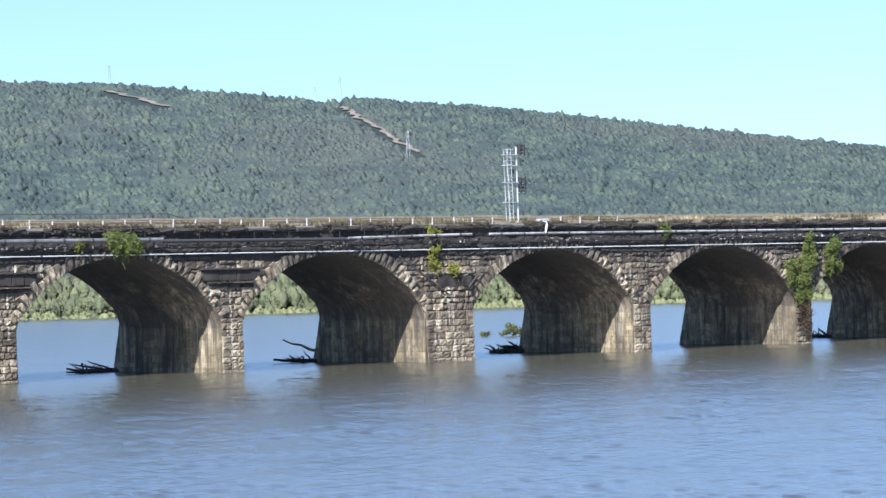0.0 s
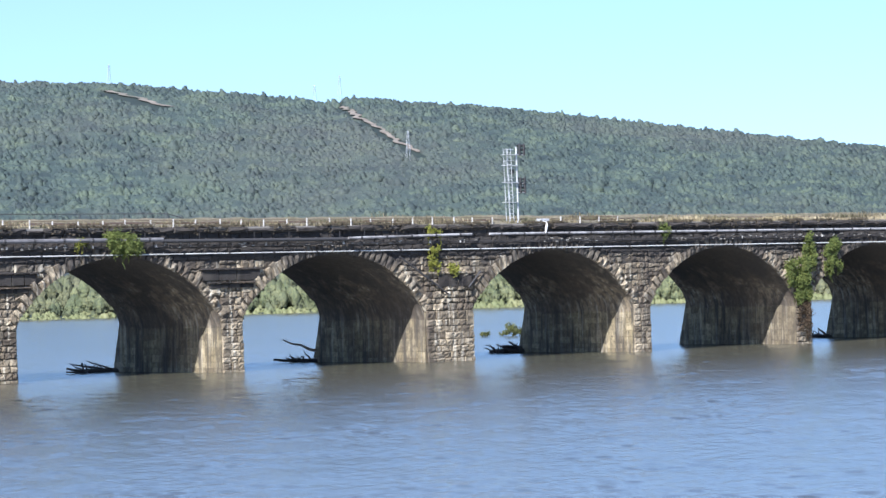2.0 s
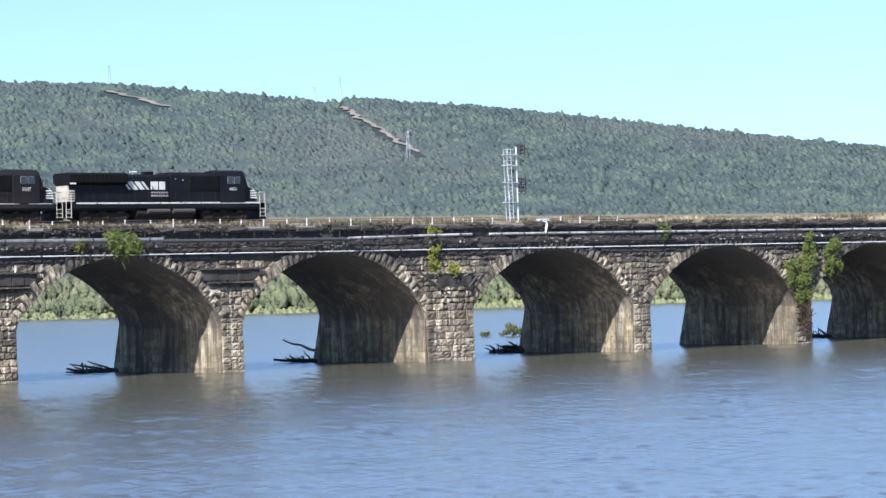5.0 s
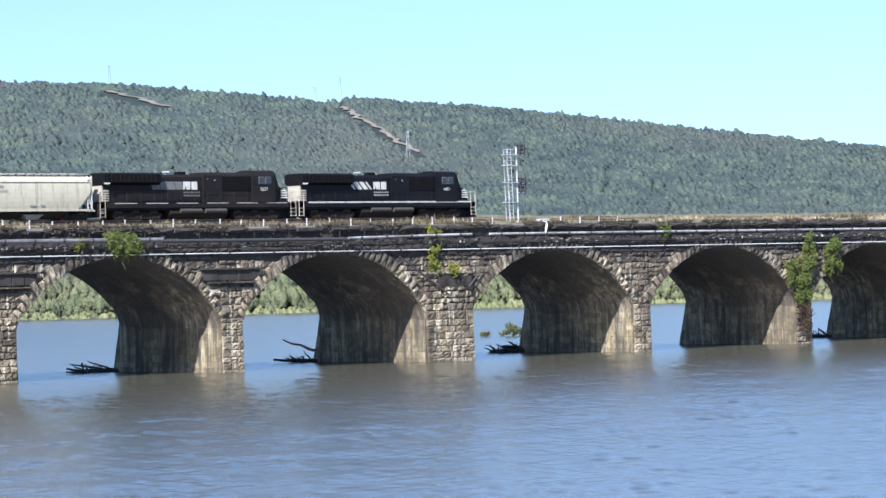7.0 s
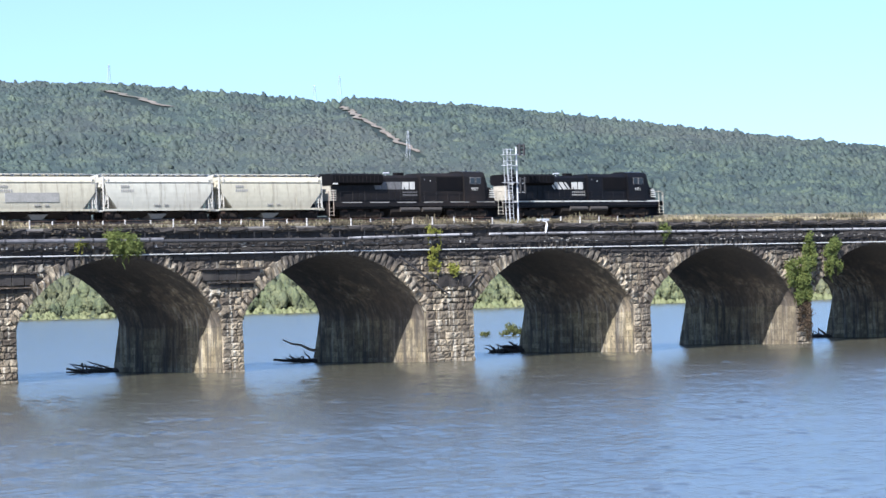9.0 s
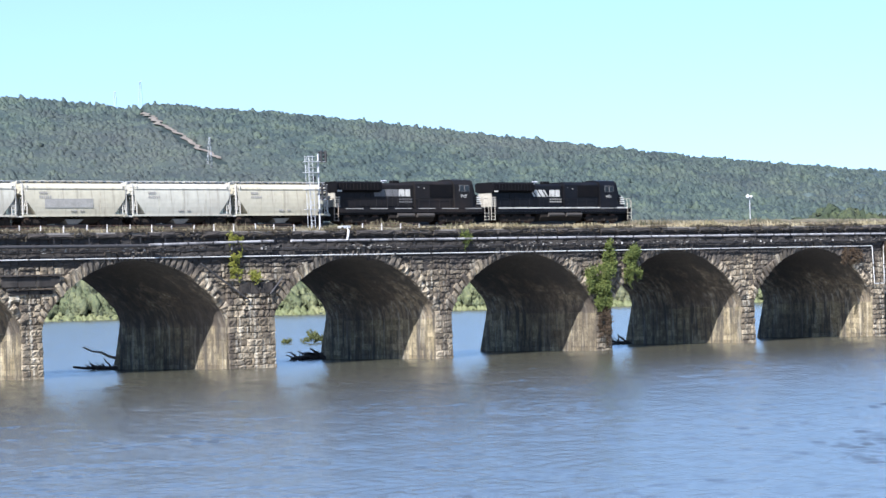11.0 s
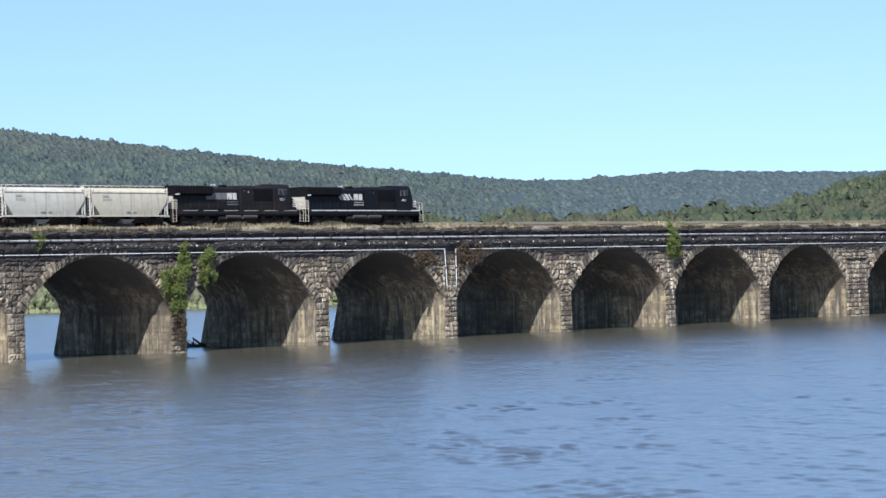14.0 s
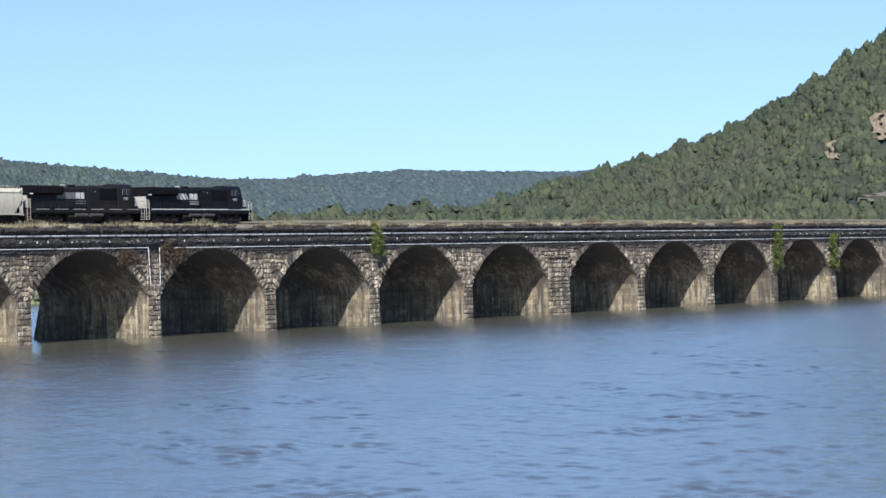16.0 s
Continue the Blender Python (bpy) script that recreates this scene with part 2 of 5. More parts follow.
class Mesh:
    """Collects simple solids and makes one mesh of them."""

    def __init__(self):
        self.v, self.f = [], []

    def add(self, verts, faces):
        o = len(self.v)
        self.v.extend(verts)
        self.f.extend([tuple(i + o for i in f) for f in faces])
        return self

    def box(self, x0, x1, y0, y1, z0, z1):
        return self.hexa([(x0, y0, z0), (x1, y0, z0), (x1, y1, z0), (x0, y1, z0),
                          (x0, y0, z1), (x1, y0, z1), (x1, y1, z1), (x0, y1, z1)])

    def hexa(self, c):
        return self.add(c, [(3, 2, 1, 0), (4, 5, 6, 7), (0, 1, 5, 4), (1, 2, 6, 5), (2, 3, 7, 6), (3, 0, 4, 7)])

    def block(self, x0, x1, y0, y1, z0, z1, b):
        """A box whose vertical and top edges are chamfered by b."""
        ring = [(x0 + b, y0), (x1 - b, y0), (x1, y0 + b), (x1, y1 - b), (x1 - b, y1), (x0 + b, y1), (x0, y1 - b), (x0, y0 + b)]
        cx, cy = (x0 + x1) / 2, (y0 + y1) / 2
        kx, ky = 1 - 2 * b / max(x1 - x0, 1e-6), 1 - 2 * b / max(y1 - y0, 1e-6)
        v = [(x, y, z0) for x, y in ring] + [(x, y, z1 - b) for x, y in ring]
        v += [(cx + (x - cx) * kx, cy + (y - cy) * ky, z1) for x, y in ring]
        f = [tuple(range(7, -1, -1)), tuple(range(16, 24))]
        for o in (0, 8):
            f += [(o + i, o + (i + 1) % 8, o + 8 + (i + 1) % 8, o + 8 + i) for i in range(8)]
        return self.add(v, f)

    def prism(self, poly, y0, y1):
        """An outline in x, z drawn out along y; the outline runs counterclockwise seen from -y."""
        n = len(poly)
        v = [(x, y0, z) for x, z in poly] + [(x, y1, z) for x, z in poly]
        f = [tuple(range(n)), tuple(range(2 * n - 1, n - 1, -1))]
        f += [(i, i + n, (i + 1) % n + n, (i + 1) % n) for i in range(n)]
        return self.add(v, f)

    def along(self, poly, x0, x1, k0=1.0, k1=1.0):
        """An outline in y, z drawn out along x."""
        n = len(poly)
        v = [(x0, y * k0, z) for y, z in poly] + [(x1, y * k1, z) for y, z in poly]
        f = [tuple(range(n - 1, -1, -1)), tuple(range(n, 2 * n))]
        f += [(i, (i + 1) % n, (i + 1) % n + n, i + n) for i in range(n)]
        return self.add(v, f)

    def rod(self, p, q, r, n=8, r2=None):
        p, q = Vector(p), Vector(q)
        d = (q - p).normalized()
        u = d.orthogonal().normalized()
        w = d.cross(u)
        r2 = r if r2 is None else r2
        v = []
        for c, rad in ((p, r), (q, r2)):
            v += [tuple(c + (u * math.cos(6.2832 * i / n) + w * math.sin(6.2832 * i / n)) * rad) for i in range(n)]
        f = [tuple(range(n - 1, -1, -1)), tuple(range(n, 2 * n))]
        f += [(i, (i + 1) % n, (i + 1) % n + n, i + n) for i in range(n)]
        return self.add(v, f)

    def ball(self, c, r, n=8, m=5, squash=1.0, rough=0.0, rnd=random):
        v, f = [], []
        for j in range(m + 1):
            th = math.pi * j / m
            for i in range(n):
                k = r * (1 + rough * (rnd.random() - 0.5))
                ph = 6.2832 * (i + 0.5 * (j % 2)) / n
                v.append((c[0] + k * math.sin(th) * math.cos(ph), c[1] + k * math.sin(th) * math.sin(ph), c[2] + k * squash * math.cos(th)))
        for j in range(m):
            f += [(j * n + i, (j + 1) * n + i, (j + 1) * n + (i + 1) % n, j * n + (i + 1) % n) for i in range(n)]
        return self.add(v, f)

    def mesh(self, name, material, smooth=False):
        me = bpy.data.meshes.new(name)
        me.from_pydata(self.v, [], self.f)
        me.materials.append(material)
        if smooth:
            me.polygons.foreach_set("use_smooth", [True] * len(me.polygons))
        me.update()
        return me


def part(name, me, material, parent, label="", at=None, smooth=False):
    """Links a Mesh, or ready mesh data, as one mesh object under a thing or part."""
    ob = new(name, me.mesh(name, material, smooth) if isinstance(me, Mesh) else me)
    if parent:
        ob.parent = parent
    if at is not None:
        ob.matrix_basis = at if isinstance(at, Matrix) else Matrix.Translation(at)
    return tagged(ob, label) if label else ob


def thing(name, label, category, at=(0, 0, 0), group="", kind=""):
    ob = new(name)
    ob.matrix_basis = at if isinstance(at, Matrix) else Matrix.Translation(at)
    return tagged(ob, label, category, group, kind)

# ================= ground and river =================


def curve(points):
    xs, ys = [p[0] for p in points], [p[1] for p in points]
    return lambda x: np.interp(x, xs, ys)


def smooth(e0, e1, x):
    t = np.clip((x - e0) / (e1 - e0), 0, 1)
    return t * t * (3 - 2 * t)


# skyline angles over the bearing, seen from the near bank
RIDGE_EL = curve([(0, 3.2), (20, 4.0), (30.8, 4.15), (33, 4.08), (36.5, 3.72), (37.2, 3.62), (37.8, 3.69), (40.8, 3.40), (44.2, 2.94),
                  (48.2, 2.39), (49.8, 2.20), (53.3, 1.81), (54.4, 1.78), (55.6, 1.84), (57.0, 1.89), (58.5, 1.82), (60.4, 1.76), (64, 1.9), (90, 2.0)])
RIDGE_R = curve([(0, 3300), (47, 3300), (53, 3900), (56, 4300), (90, 4300)])
HILL_EL = curve([(55, 0.2), (56.0, 0.55), (56.8, 0.72), (57.9, 1.05), (59.3, 1.32), (60.6, 1.50), (61.5, 1.72), (63.0, 2.10), (64.7, 3.02),
                 (66.5, 4.18), (70, 6.3), (76, 8.5), (90, 8.0), (110, 3)])
SHORE_R = curve([(-180, 900), (0, 940), (31, 912), (47, 868), (60, 880), (70, 900), (110, 900)])


def land_height(az, r):
    """Height of the bare land at a bearing in degrees and a distance from the near bank's lookout."""
    az, r = np.asarray(az, float), np.asarray(r, float)
    front = smooth(-75, -55, az) * (1 - smooth(120, 140, az))
    rs = SHORE_R(az)
    bed = -3.0 + 8.9 * (1 - smooth(8, 40, r))
    far = -3.0 + 4.6 * smooth(rs - 6, rs + 14, r) + 10 * smooth(rs, 1900, r)
    far = far + 19 * smooth(48.4, 50, az) * smooth(960, 1080, r) * (1 - smooth(1300, 1600, r))
    rr = RIDGE_R(az)
    top = EYE[2] + rr * np.tan(np.radians(RIDGE_EL(az))) - 2
    ups = np.clip((r - 2150) / (rr - 2150), 0, 1)
    ridge = np.where(r < rr, (top - 11) * (0.25 * ups + 0.75 * smooth(0, 1, ups)), (top - 11) * (1 - 0.55 * smooth(rr, 4800, r)))
    ht = EYE[2] + 1500 * np.tan(np.radians(HILL_EL(az))) + 4.5 * smooth(58.8, 60.5, az) + 1.5 * smooth(60.5, 61.8, az) - 2.7 * smooth(63.8, 66, az) - 1.5
    uh = np.clip((r - 960) / 540, 0, 1)
    hill = np.where(r < 1500, ht * uh ** 0.9, ht * (1 - 0.9 * smooth(1500, 2100, r))) * smooth(54.5, 57, az)
    out = np.maximum(bed * (r < rs - 6) + far * (r >= rs - 6), np.where(r > rs, far, -9))
    out = np.where(r > 940, np.maximum(far, np.maximum(ridge + 11 * (ridge > 0), hill)), out)
    near_land = 5.9 + 0 * r
    return front * out + (1 - front) * near_land


def at_polar(az, r, dz=0.0):
    z = land_height(az, r) + dz
    a = np.radians(az)
    return np.stack([EYE[0] + r * np.sin(a), EYE[1] + r * np.cos(a), z], -1)


def make_ground():
    azs = np.concatenate([np.arange(-180, 20, 8.0), np.arange(20, 80, 0.4), np.arange(80, 180, 8.0)])
    rs = np.concatenate([np.linspace(0.01, 60, 14), np.linspace(120, 840, 8), np.linspace(855, 960, 16), np.linspace(990, 1560, 22), np.linspace(1650, 4850, 44)])
    A, Rr = np.meshgrid(azs, rs)
    pts = at_polar(A.ravel(), Rr.ravel())
    n, m = len(azs), len(rs)
    faces = [(j * n + i, j * n + (i + 1) % n, (j + 1) * n + (i + 1) % n, (j + 1) * n + i) for j in range(m - 1) for i in range(n)]
    me = bpy.data.meshes.new("ground")
    me.from_pydata(pts.tolist(), [], [f[::-1] for f in faces])
    me.materials.append(GROUND)
    me.polygons.foreach_set("use_smooth", [True] * len(me.polygons))
    tagged(new("ground", me), "wooded river banks and mountain slopes under trees", "ground", kind="structure")


make_ground()



def make_water():
    """The river: a level sheet, and over it the rippled surface between the banks."""
    rng = np.random.default_rng(21)
    az = np.linspace(28.5, 68.5, 380)
    r = [88.0]
    while r[-1] < 930:
        r.append(r[-1] + 0.40 + 0.0022 * (r[-1] - 88) + 0.006 * max(r[-1] - 330, 0))
    r = np.array(r)
    A, Rr = np.meshgrid(np.radians(az), r)
    x, y = EYE[0] + Rr * np.sin(A), EYE[1] + Rr * np.cos(A)
    z = np.zeros_like(x)
    for i in range(46):
        ln = math.exp(rng.uniform(math.log(0.85), math.log(1.7))) if i < 42 else rng.uniform(4, 9)
        d = rng.normal(1.0, 0.7)
        k = 6.283 / ln
        z += (0.0215 if i < 42 else 0.006) / k * np.sin(k * (x * math.cos(d) + y * math.sin(d)) + rng.uniform(0, 6.28))
    # gusts rough up small patches, the rest stays smooth
    gust = np.zeros_like(x)
    for i in range(16):
        ln, d = math.exp(rng.uniform(math.log(6), math.log(60))), rng.uniform(0, 6.28)
        gust += np.sin(6.283 / ln * (x * math.cos(d) * 0.6 + y * math.sin(d)) + rng.uniform(0, 6.28))
    z *= 0.78 + 0.8 * np.clip((gust - 0.5) / 5.0, 0, 1)
    n, m = len(az), len(r)
    v = np.stack([x, y, z], -1).reshape(-1, 3)
    i0 = (np.arange(m - 1)[:, None] * n + np.arange(n - 1)[None]).ravel()
    f = np.stack([i0, i0 + n, i0 + n + 1, i0 + 1], -1)
    o = len(v)
    v = np.concatenate([v, [(-1500, -1400, -0.4), (1500, -1400, -0.4), (1500, 1500, -0.4), (-1500, 1500, -0.4)]])
    f = np.concatenate([f[:, ::-1], [[o, o + 1, o + 2, o + 3]]])
    me = bpy.data.meshes.new("water")
    me.vertices.add(len(v))
    me.vertices.foreach_set("co", v.ravel())
    me.loops.add(f.size)
    me.loops.foreach_set("vertex_index", f.ravel().astype(np.int32))
    me.polygons.add(len(f))
    me.polygons.foreach_set("loop_start", np.arange(0, f.size, 4, dtype=np.int32))
    me.polygons.foreach_set("loop_total", np.full(len(f), 4, dtype=np.int32))
    me.polygons.foreach_set("use_smooth", np.ones(len(f), dtype=bool))
    me.materials.append(WATER)
    me.update(calc_edges=True)
    return tagged(new("water", me), "wide muddy brown river with small ripples reflecting blue sky", "river", kind="structure")


water = make_water()

# ================= bridge =================
PITCH, SPAN, PIER, EXTRA, DEPTH = 24.2, 21.8, 2.4, 3.52, 17.0
SPRING, CROWN, TOP = 4.9, 10.7, 12.9
RISE = CROWN - SPRING
RAD = (RISE ** 2 + (SPAN / 2) ** 2) / (2 * RISE)
ARC_Z = CROWN - RAD
RING = 1.15
FIRST, LAST = -5, 27


def thick(k):
    return (k - 2) % 8 == 0


def right_of(k):
    """The right edge of pier k."""
    return (k - 1) * PITCH + EXTRA * ((k - 2) // 8 + 1)


def width_of(k):
    return PIER + (EXTRA if thick(k) else 0)


def arch_z(x):
    return ARC_Z + math.sqrt(max(RAD ** 2 - (x - SPAN / 2) ** 2, 0))


def stone(M, u0, u1, z0, z1, out, bulge, rnd, put, g=0.02, c=0.05, rough=0.065, cells=3):
    """A rough-faced stone on a wall: put(u, w, z) sets it in space, w outwards."""
    u0, u1, z0, z1 = u0 + g, u1 - g, z0 + g, z1 - g
    j = lambda k=1.0: rnd.uniform(-rough, rough) * k
    v = [put(u0, -0.2, z0), put(u1, -0.2, z0), put(u1, -0.2, z1), put(u0, -0.2, z1)]
    n = cells + 1
    for b in range(n):
        for a_ in range(n):
            inner = 0 < a_ < cells and 0 < b < cells
            u = u0 + c + (u1 - u0 - 2 * c) * (a_ + (rnd.uniform(-0.25, 0.25) if inner else 0)) / cells + j(0.8)
            z = z0 + c + (z1 - z0 - 2 * c) * (b + (rnd.uniform(-0.25, 0.25) if inner else 0)) / cells + j(0.8)
            v.append(put(u, out + (bulge * rnd.uniform(0.2, 1.5) + j(0.5) if inner else j(0.7)), z))
    at = lambda a_, b: 4 + b * n + a_
    f = [(at(a_, b), at(a_ + 1, b), at(a_ + 1, b + 1), at(a_, b + 1)) for b in range(cells) for a_ in range(cells)]
    f += [(0, 1) + tuple(at(i, 0) for i in range(cells, -1, -1)), (1, 2) + tuple(at(cells, i) for i in range(cells, -1, -1)),
          (2, 3) + tuple(at(i, cells) for i in range(n)), (3, 0) + tuple(at(0, i) for i in range(n))]
    M.add(v, f)


def courses(z0, z1, lo, hi, rnd):
    out, z = [], z0
    while z < z1 - 0.05:
        h = min(rnd.uniform(lo, hi), z1 - z)
        if z1 - z - h < lo * 0.6:
            h = z1 - z
        out.append((z, z + h))
        z += h
    return out


def runs(u0, u1, lo, hi, rnd):
    return courses(u0, u1, lo, hi, rnd)


face = lambda u, w, z: (u, -w, z)


def vault_line():
    """The vault's outline: the arc, rounded into the pier's side at both ends."""
    half = math.asin(SPAN / 2 / RAD)
    turn, q = math.pi / 2 - half, 5.0
    reach = q * math.tan(turn / 2)
    c = (SPAN - q + 0.05, SPRING - reach)
    low = [(c[0] + q * math.cos(turn * i / 6), c[1] + q * math.sin(turn * i / 6)) for i in range(7)]
    right = low + [p for p in [(SPAN / 2 + RAD * math.sin(half * (1 - i / 24)), ARC_Z + RAD * math.cos(half * (1 - i / 24))) for i in range(25)] if p[0] < low[-1][0] - 0.2]
    return [(SPAN - x, z) for x, z in right] + [p for p in right[::-1] if p[0] > SPAN / 2 + 0.01]


def span_core():
    M = Mesh()
    pts = vault_line()
    n = len(pts) - 1
    y0, y1 = 0.1, DEPTH - 0.1
    v = []
    for x, z in pts:
        v += [(x, y0, z), (x, y1, z), (x, y0, TOP), (x, y1, TOP)]
    f, slot = [], []
    for i in range(n):
        a, b = 4 * i, 4 * i + 4
        f += [(a, b, b + 2, a + 2), (b + 1, a + 1, a + 3, b + 3), (a + 1, b + 1, b, a), (a + 2, b + 2, b + 3, a + 3)]
        slot += [0, 0, 1, 0]
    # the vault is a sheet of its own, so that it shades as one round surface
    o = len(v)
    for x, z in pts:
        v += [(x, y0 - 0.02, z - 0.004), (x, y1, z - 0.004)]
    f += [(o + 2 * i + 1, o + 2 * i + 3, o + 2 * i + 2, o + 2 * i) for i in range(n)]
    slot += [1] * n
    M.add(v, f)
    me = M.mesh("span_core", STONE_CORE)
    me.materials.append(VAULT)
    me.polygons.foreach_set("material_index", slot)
    me.polygons.foreach_set("use_smooth", [False] * (4 * n) + [True] * n)
    return me


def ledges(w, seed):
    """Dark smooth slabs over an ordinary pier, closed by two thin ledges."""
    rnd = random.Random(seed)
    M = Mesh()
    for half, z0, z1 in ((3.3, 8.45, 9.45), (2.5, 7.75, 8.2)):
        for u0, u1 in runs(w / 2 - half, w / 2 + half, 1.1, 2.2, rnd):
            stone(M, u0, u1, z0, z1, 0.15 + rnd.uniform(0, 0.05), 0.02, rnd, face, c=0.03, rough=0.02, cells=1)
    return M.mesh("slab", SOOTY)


def ledge_tops(w, seed):
    rnd = random.Random(seed)
    M = Mesh()
    for half, z0, z1 in ((3.5, 9.45, 9.64), (2.7, 8.2, 8.36)):
        for u0, u1 in runs(w / 2 - half, w / 2 + half, 0.9, 1.7, rnd):
            stone(M, u0, u1, z0, z1, 0.34 + rnd.uniform(0, 0.06), 0.02, rnd, face, g=0.01, c=0.02, rough=0.03, cells=1)
    return M.mesh("ledge", COPING)


def span_stones(seed):
    rnd = random.Random(seed)
    M = Mesh()
    for z0, z1 in courses(SPRING, 10.35, 0.40, 0.74, rnd):
        for u0, u1 in runs(0, SPAN, 0.5, 1.3, rnd):
            uc, zc = (u0 + u1) / 2, (z0 + z1) / 2
            if math.hypot(uc - SPAN / 2, zc - ARC_Z) > RAD + RING - 0.1 and math.hypot(min(abs(u0 - SPAN / 2), abs(u1 - SPAN / 2)), z0 - ARC_Z) > RAD + 0.25:
                stone(M, u0, u1, z0, z1, rnd.uniform(-0.12, 0.08), rnd.uniform(0.02, 0.10), rnd, face)
    return M.mesh("spandrel_stones", STONE)


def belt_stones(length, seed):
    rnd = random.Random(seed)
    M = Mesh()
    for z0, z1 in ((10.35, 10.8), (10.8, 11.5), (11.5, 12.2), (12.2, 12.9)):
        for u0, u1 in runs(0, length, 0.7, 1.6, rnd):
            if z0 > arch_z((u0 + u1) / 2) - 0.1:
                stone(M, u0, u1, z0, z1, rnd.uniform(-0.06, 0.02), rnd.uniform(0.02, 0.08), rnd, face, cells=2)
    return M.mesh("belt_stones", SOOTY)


def voussoirs():
    """Angles of the ring's stones."""
    half = math.asin(SPAN / 2 / RAD)
    n = 38
    return [(-half + 2 * half * i / n, -half + 2 * half * (i + 1) / n) for i in range(n)]


def ring_stone(M, mid, half, rnd, place):
    """One stone of the ring round the angle mid, its foot at the arch's radius."""
    put = lambda u, w, r: (place[0] + (RAD + r) * math.sin(mid + u / RAD), -w, place[1] + (RAD + r) * math.cos(mid + u / RAD))
    stone(M, -half * RAD, half * RAD, 0.0, RING * rnd.uniform(0.66, 1.2), rnd.uniform(0.0, 0.22), rnd.uniform(0.04, 0.16), rnd, put, rough=0.06)


def voussoir_mesh(seed, material):
    a = voussoirs()
    M = Mesh()
    ring_stone(M, 0.0, (a[1][0] - a[0][0]) / 2 * 0.985, random.Random(seed), (0, 0))
    return M.mesh("voussoir", material)


VOUSSOIR = [voussoir_mesh(s, STONE_PIECE) for s in range(8)]


def ring_joined(seed):
    rnd = random.Random(seed)
    M = Mesh()
    for a0, a1 in voussoirs():
        ring_stone(M, (a0 + a1) / 2, (a1 - a0) / 2 * rnd.uniform(0.88, 0.99), rnd, (SPAN / 2, ARC_Z))
    return M.mesh("ring_stones", STONE_RING)


BATTER = 0.018      # the pier's faces lean in a little
NOSE = 0.25         # the upstream end slopes out towards the water


def pier_core(w):
    M = Mesh()
    b = BATTER * (SPRING + 3)
    lo, hi = (-b, w + b, -b + 0.1, DEPTH - 0.1 + NOSE * (SPRING + 3)), (0.1, w - 0.1, 0.1, DEPTH - 0.1)
    M.hexa([(lo[0], lo[2], -3), (lo[1], lo[2], -3), (lo[1], lo[3], -3), (lo[0], lo[3], -3),
            (hi[0], hi[2], SPRING), (hi[1], hi[2], SPRING), (hi[1], hi[3], SPRING), (hi[0], hi[3], SPRING)])
    M.box(0, w, 0.1, DEPTH - 0.1, SPRING, TOP)
    return M.mesh("pier_core", STONE_CORE)


def pier_side_stones(w, seed):
    """Dressed stone on the two long sides of the pier."""
    rnd = random.Random(seed)
    M = Mesh()
    for sgn in (-1, 1):
        for z0, z1 in courses(-0.8, SPRING, 0.5, 0.72, rnd):
            for u0, u1 in runs(0, DEPTH, 0.8, 1.7, rnd):
                lean = BATTER * (SPRING - (z0 + z1) / 2)
                out = lambda u, z: u * (1 + NOSE * (SPRING - z) / DEPTH)
                put = (lambda u, q, z: (-q - lean, out(u, z), z)) if sgn < 0 else (lambda u, q, z: (w + q + lean, out(u, z), z))
                o = len(M.f)
                stone(M, u0, u1, z0, z1, rnd.uniform(0.0, 0.03), rnd.uniform(0.0, 0.02), rnd, put, 0.003, 0.008, 0.004, 1)
                if sgn < 0:
                    M.f[o:] = [q[::-1] for q in M.f[o:]]
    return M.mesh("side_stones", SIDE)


def pier_front_list(w, seed):
    """The stones of a pier's front as u0, u1, z0, z1."""
    rnd = random.Random(seed)
    out = []
    for z0, z1 in courses(-0.8, SPRING + 0.1, 0.5, 0.68, rnd):
        out += [(u0, u1, z0, z1) for u0, u1 in runs(0, w, 0.6, 1.15, rnd)]
    return out


def pier_front_stones(w, seed, upper_only=False):
    rnd = random.Random(seed + 5)
    M = Mesh()
    if not upper_only:
        for u0, u1, z0, z1 in pier_front_list(w, seed):
            lean = BATTER * (SPRING - (z0 + z1) / 2)
            stone(M, u0, u1, z0, z1, rnd.uniform(0.05, 0.12) + lean + (0.2 if w > PIER + 1 else 0), rnd.uniform(0.01, 0.06), rnd, face)
    wide = w > PIER + 1
    for z0, z1 in courses(SPRING + 0.1, 10.35, 0.45, 0.75, rnd):
        proud = 0.30 if wide and z1 < 8.7 else 0.0
        for u0, u1 in runs(0, w, 0.45, 1.0, rnd):
            stone(M, u0, u1, z0, z1, proud + rnd.uniform(-0.10, 0.06), rnd.uniform(0.02, 0.09), rnd, face)
    if wide:
        for u0, u1 in runs(-0.15, w + 0.15, 1.2, 1.9, rnd):
            stone(M, u0, u1, 8.55, 8.85, 0.5, 0.02, rnd, face)
    return M.mesh("front_stones", STONE)


def unit_block(seed):
    rnd = random.Random(seed)
    M = Mesh()
    stone(M, -0.5, 0.5, -0.5, 0.5, 0.0, rnd.uniform(0.02, 0.07), rnd, face)
    return M.mesh("stone", STONE_PIECE)


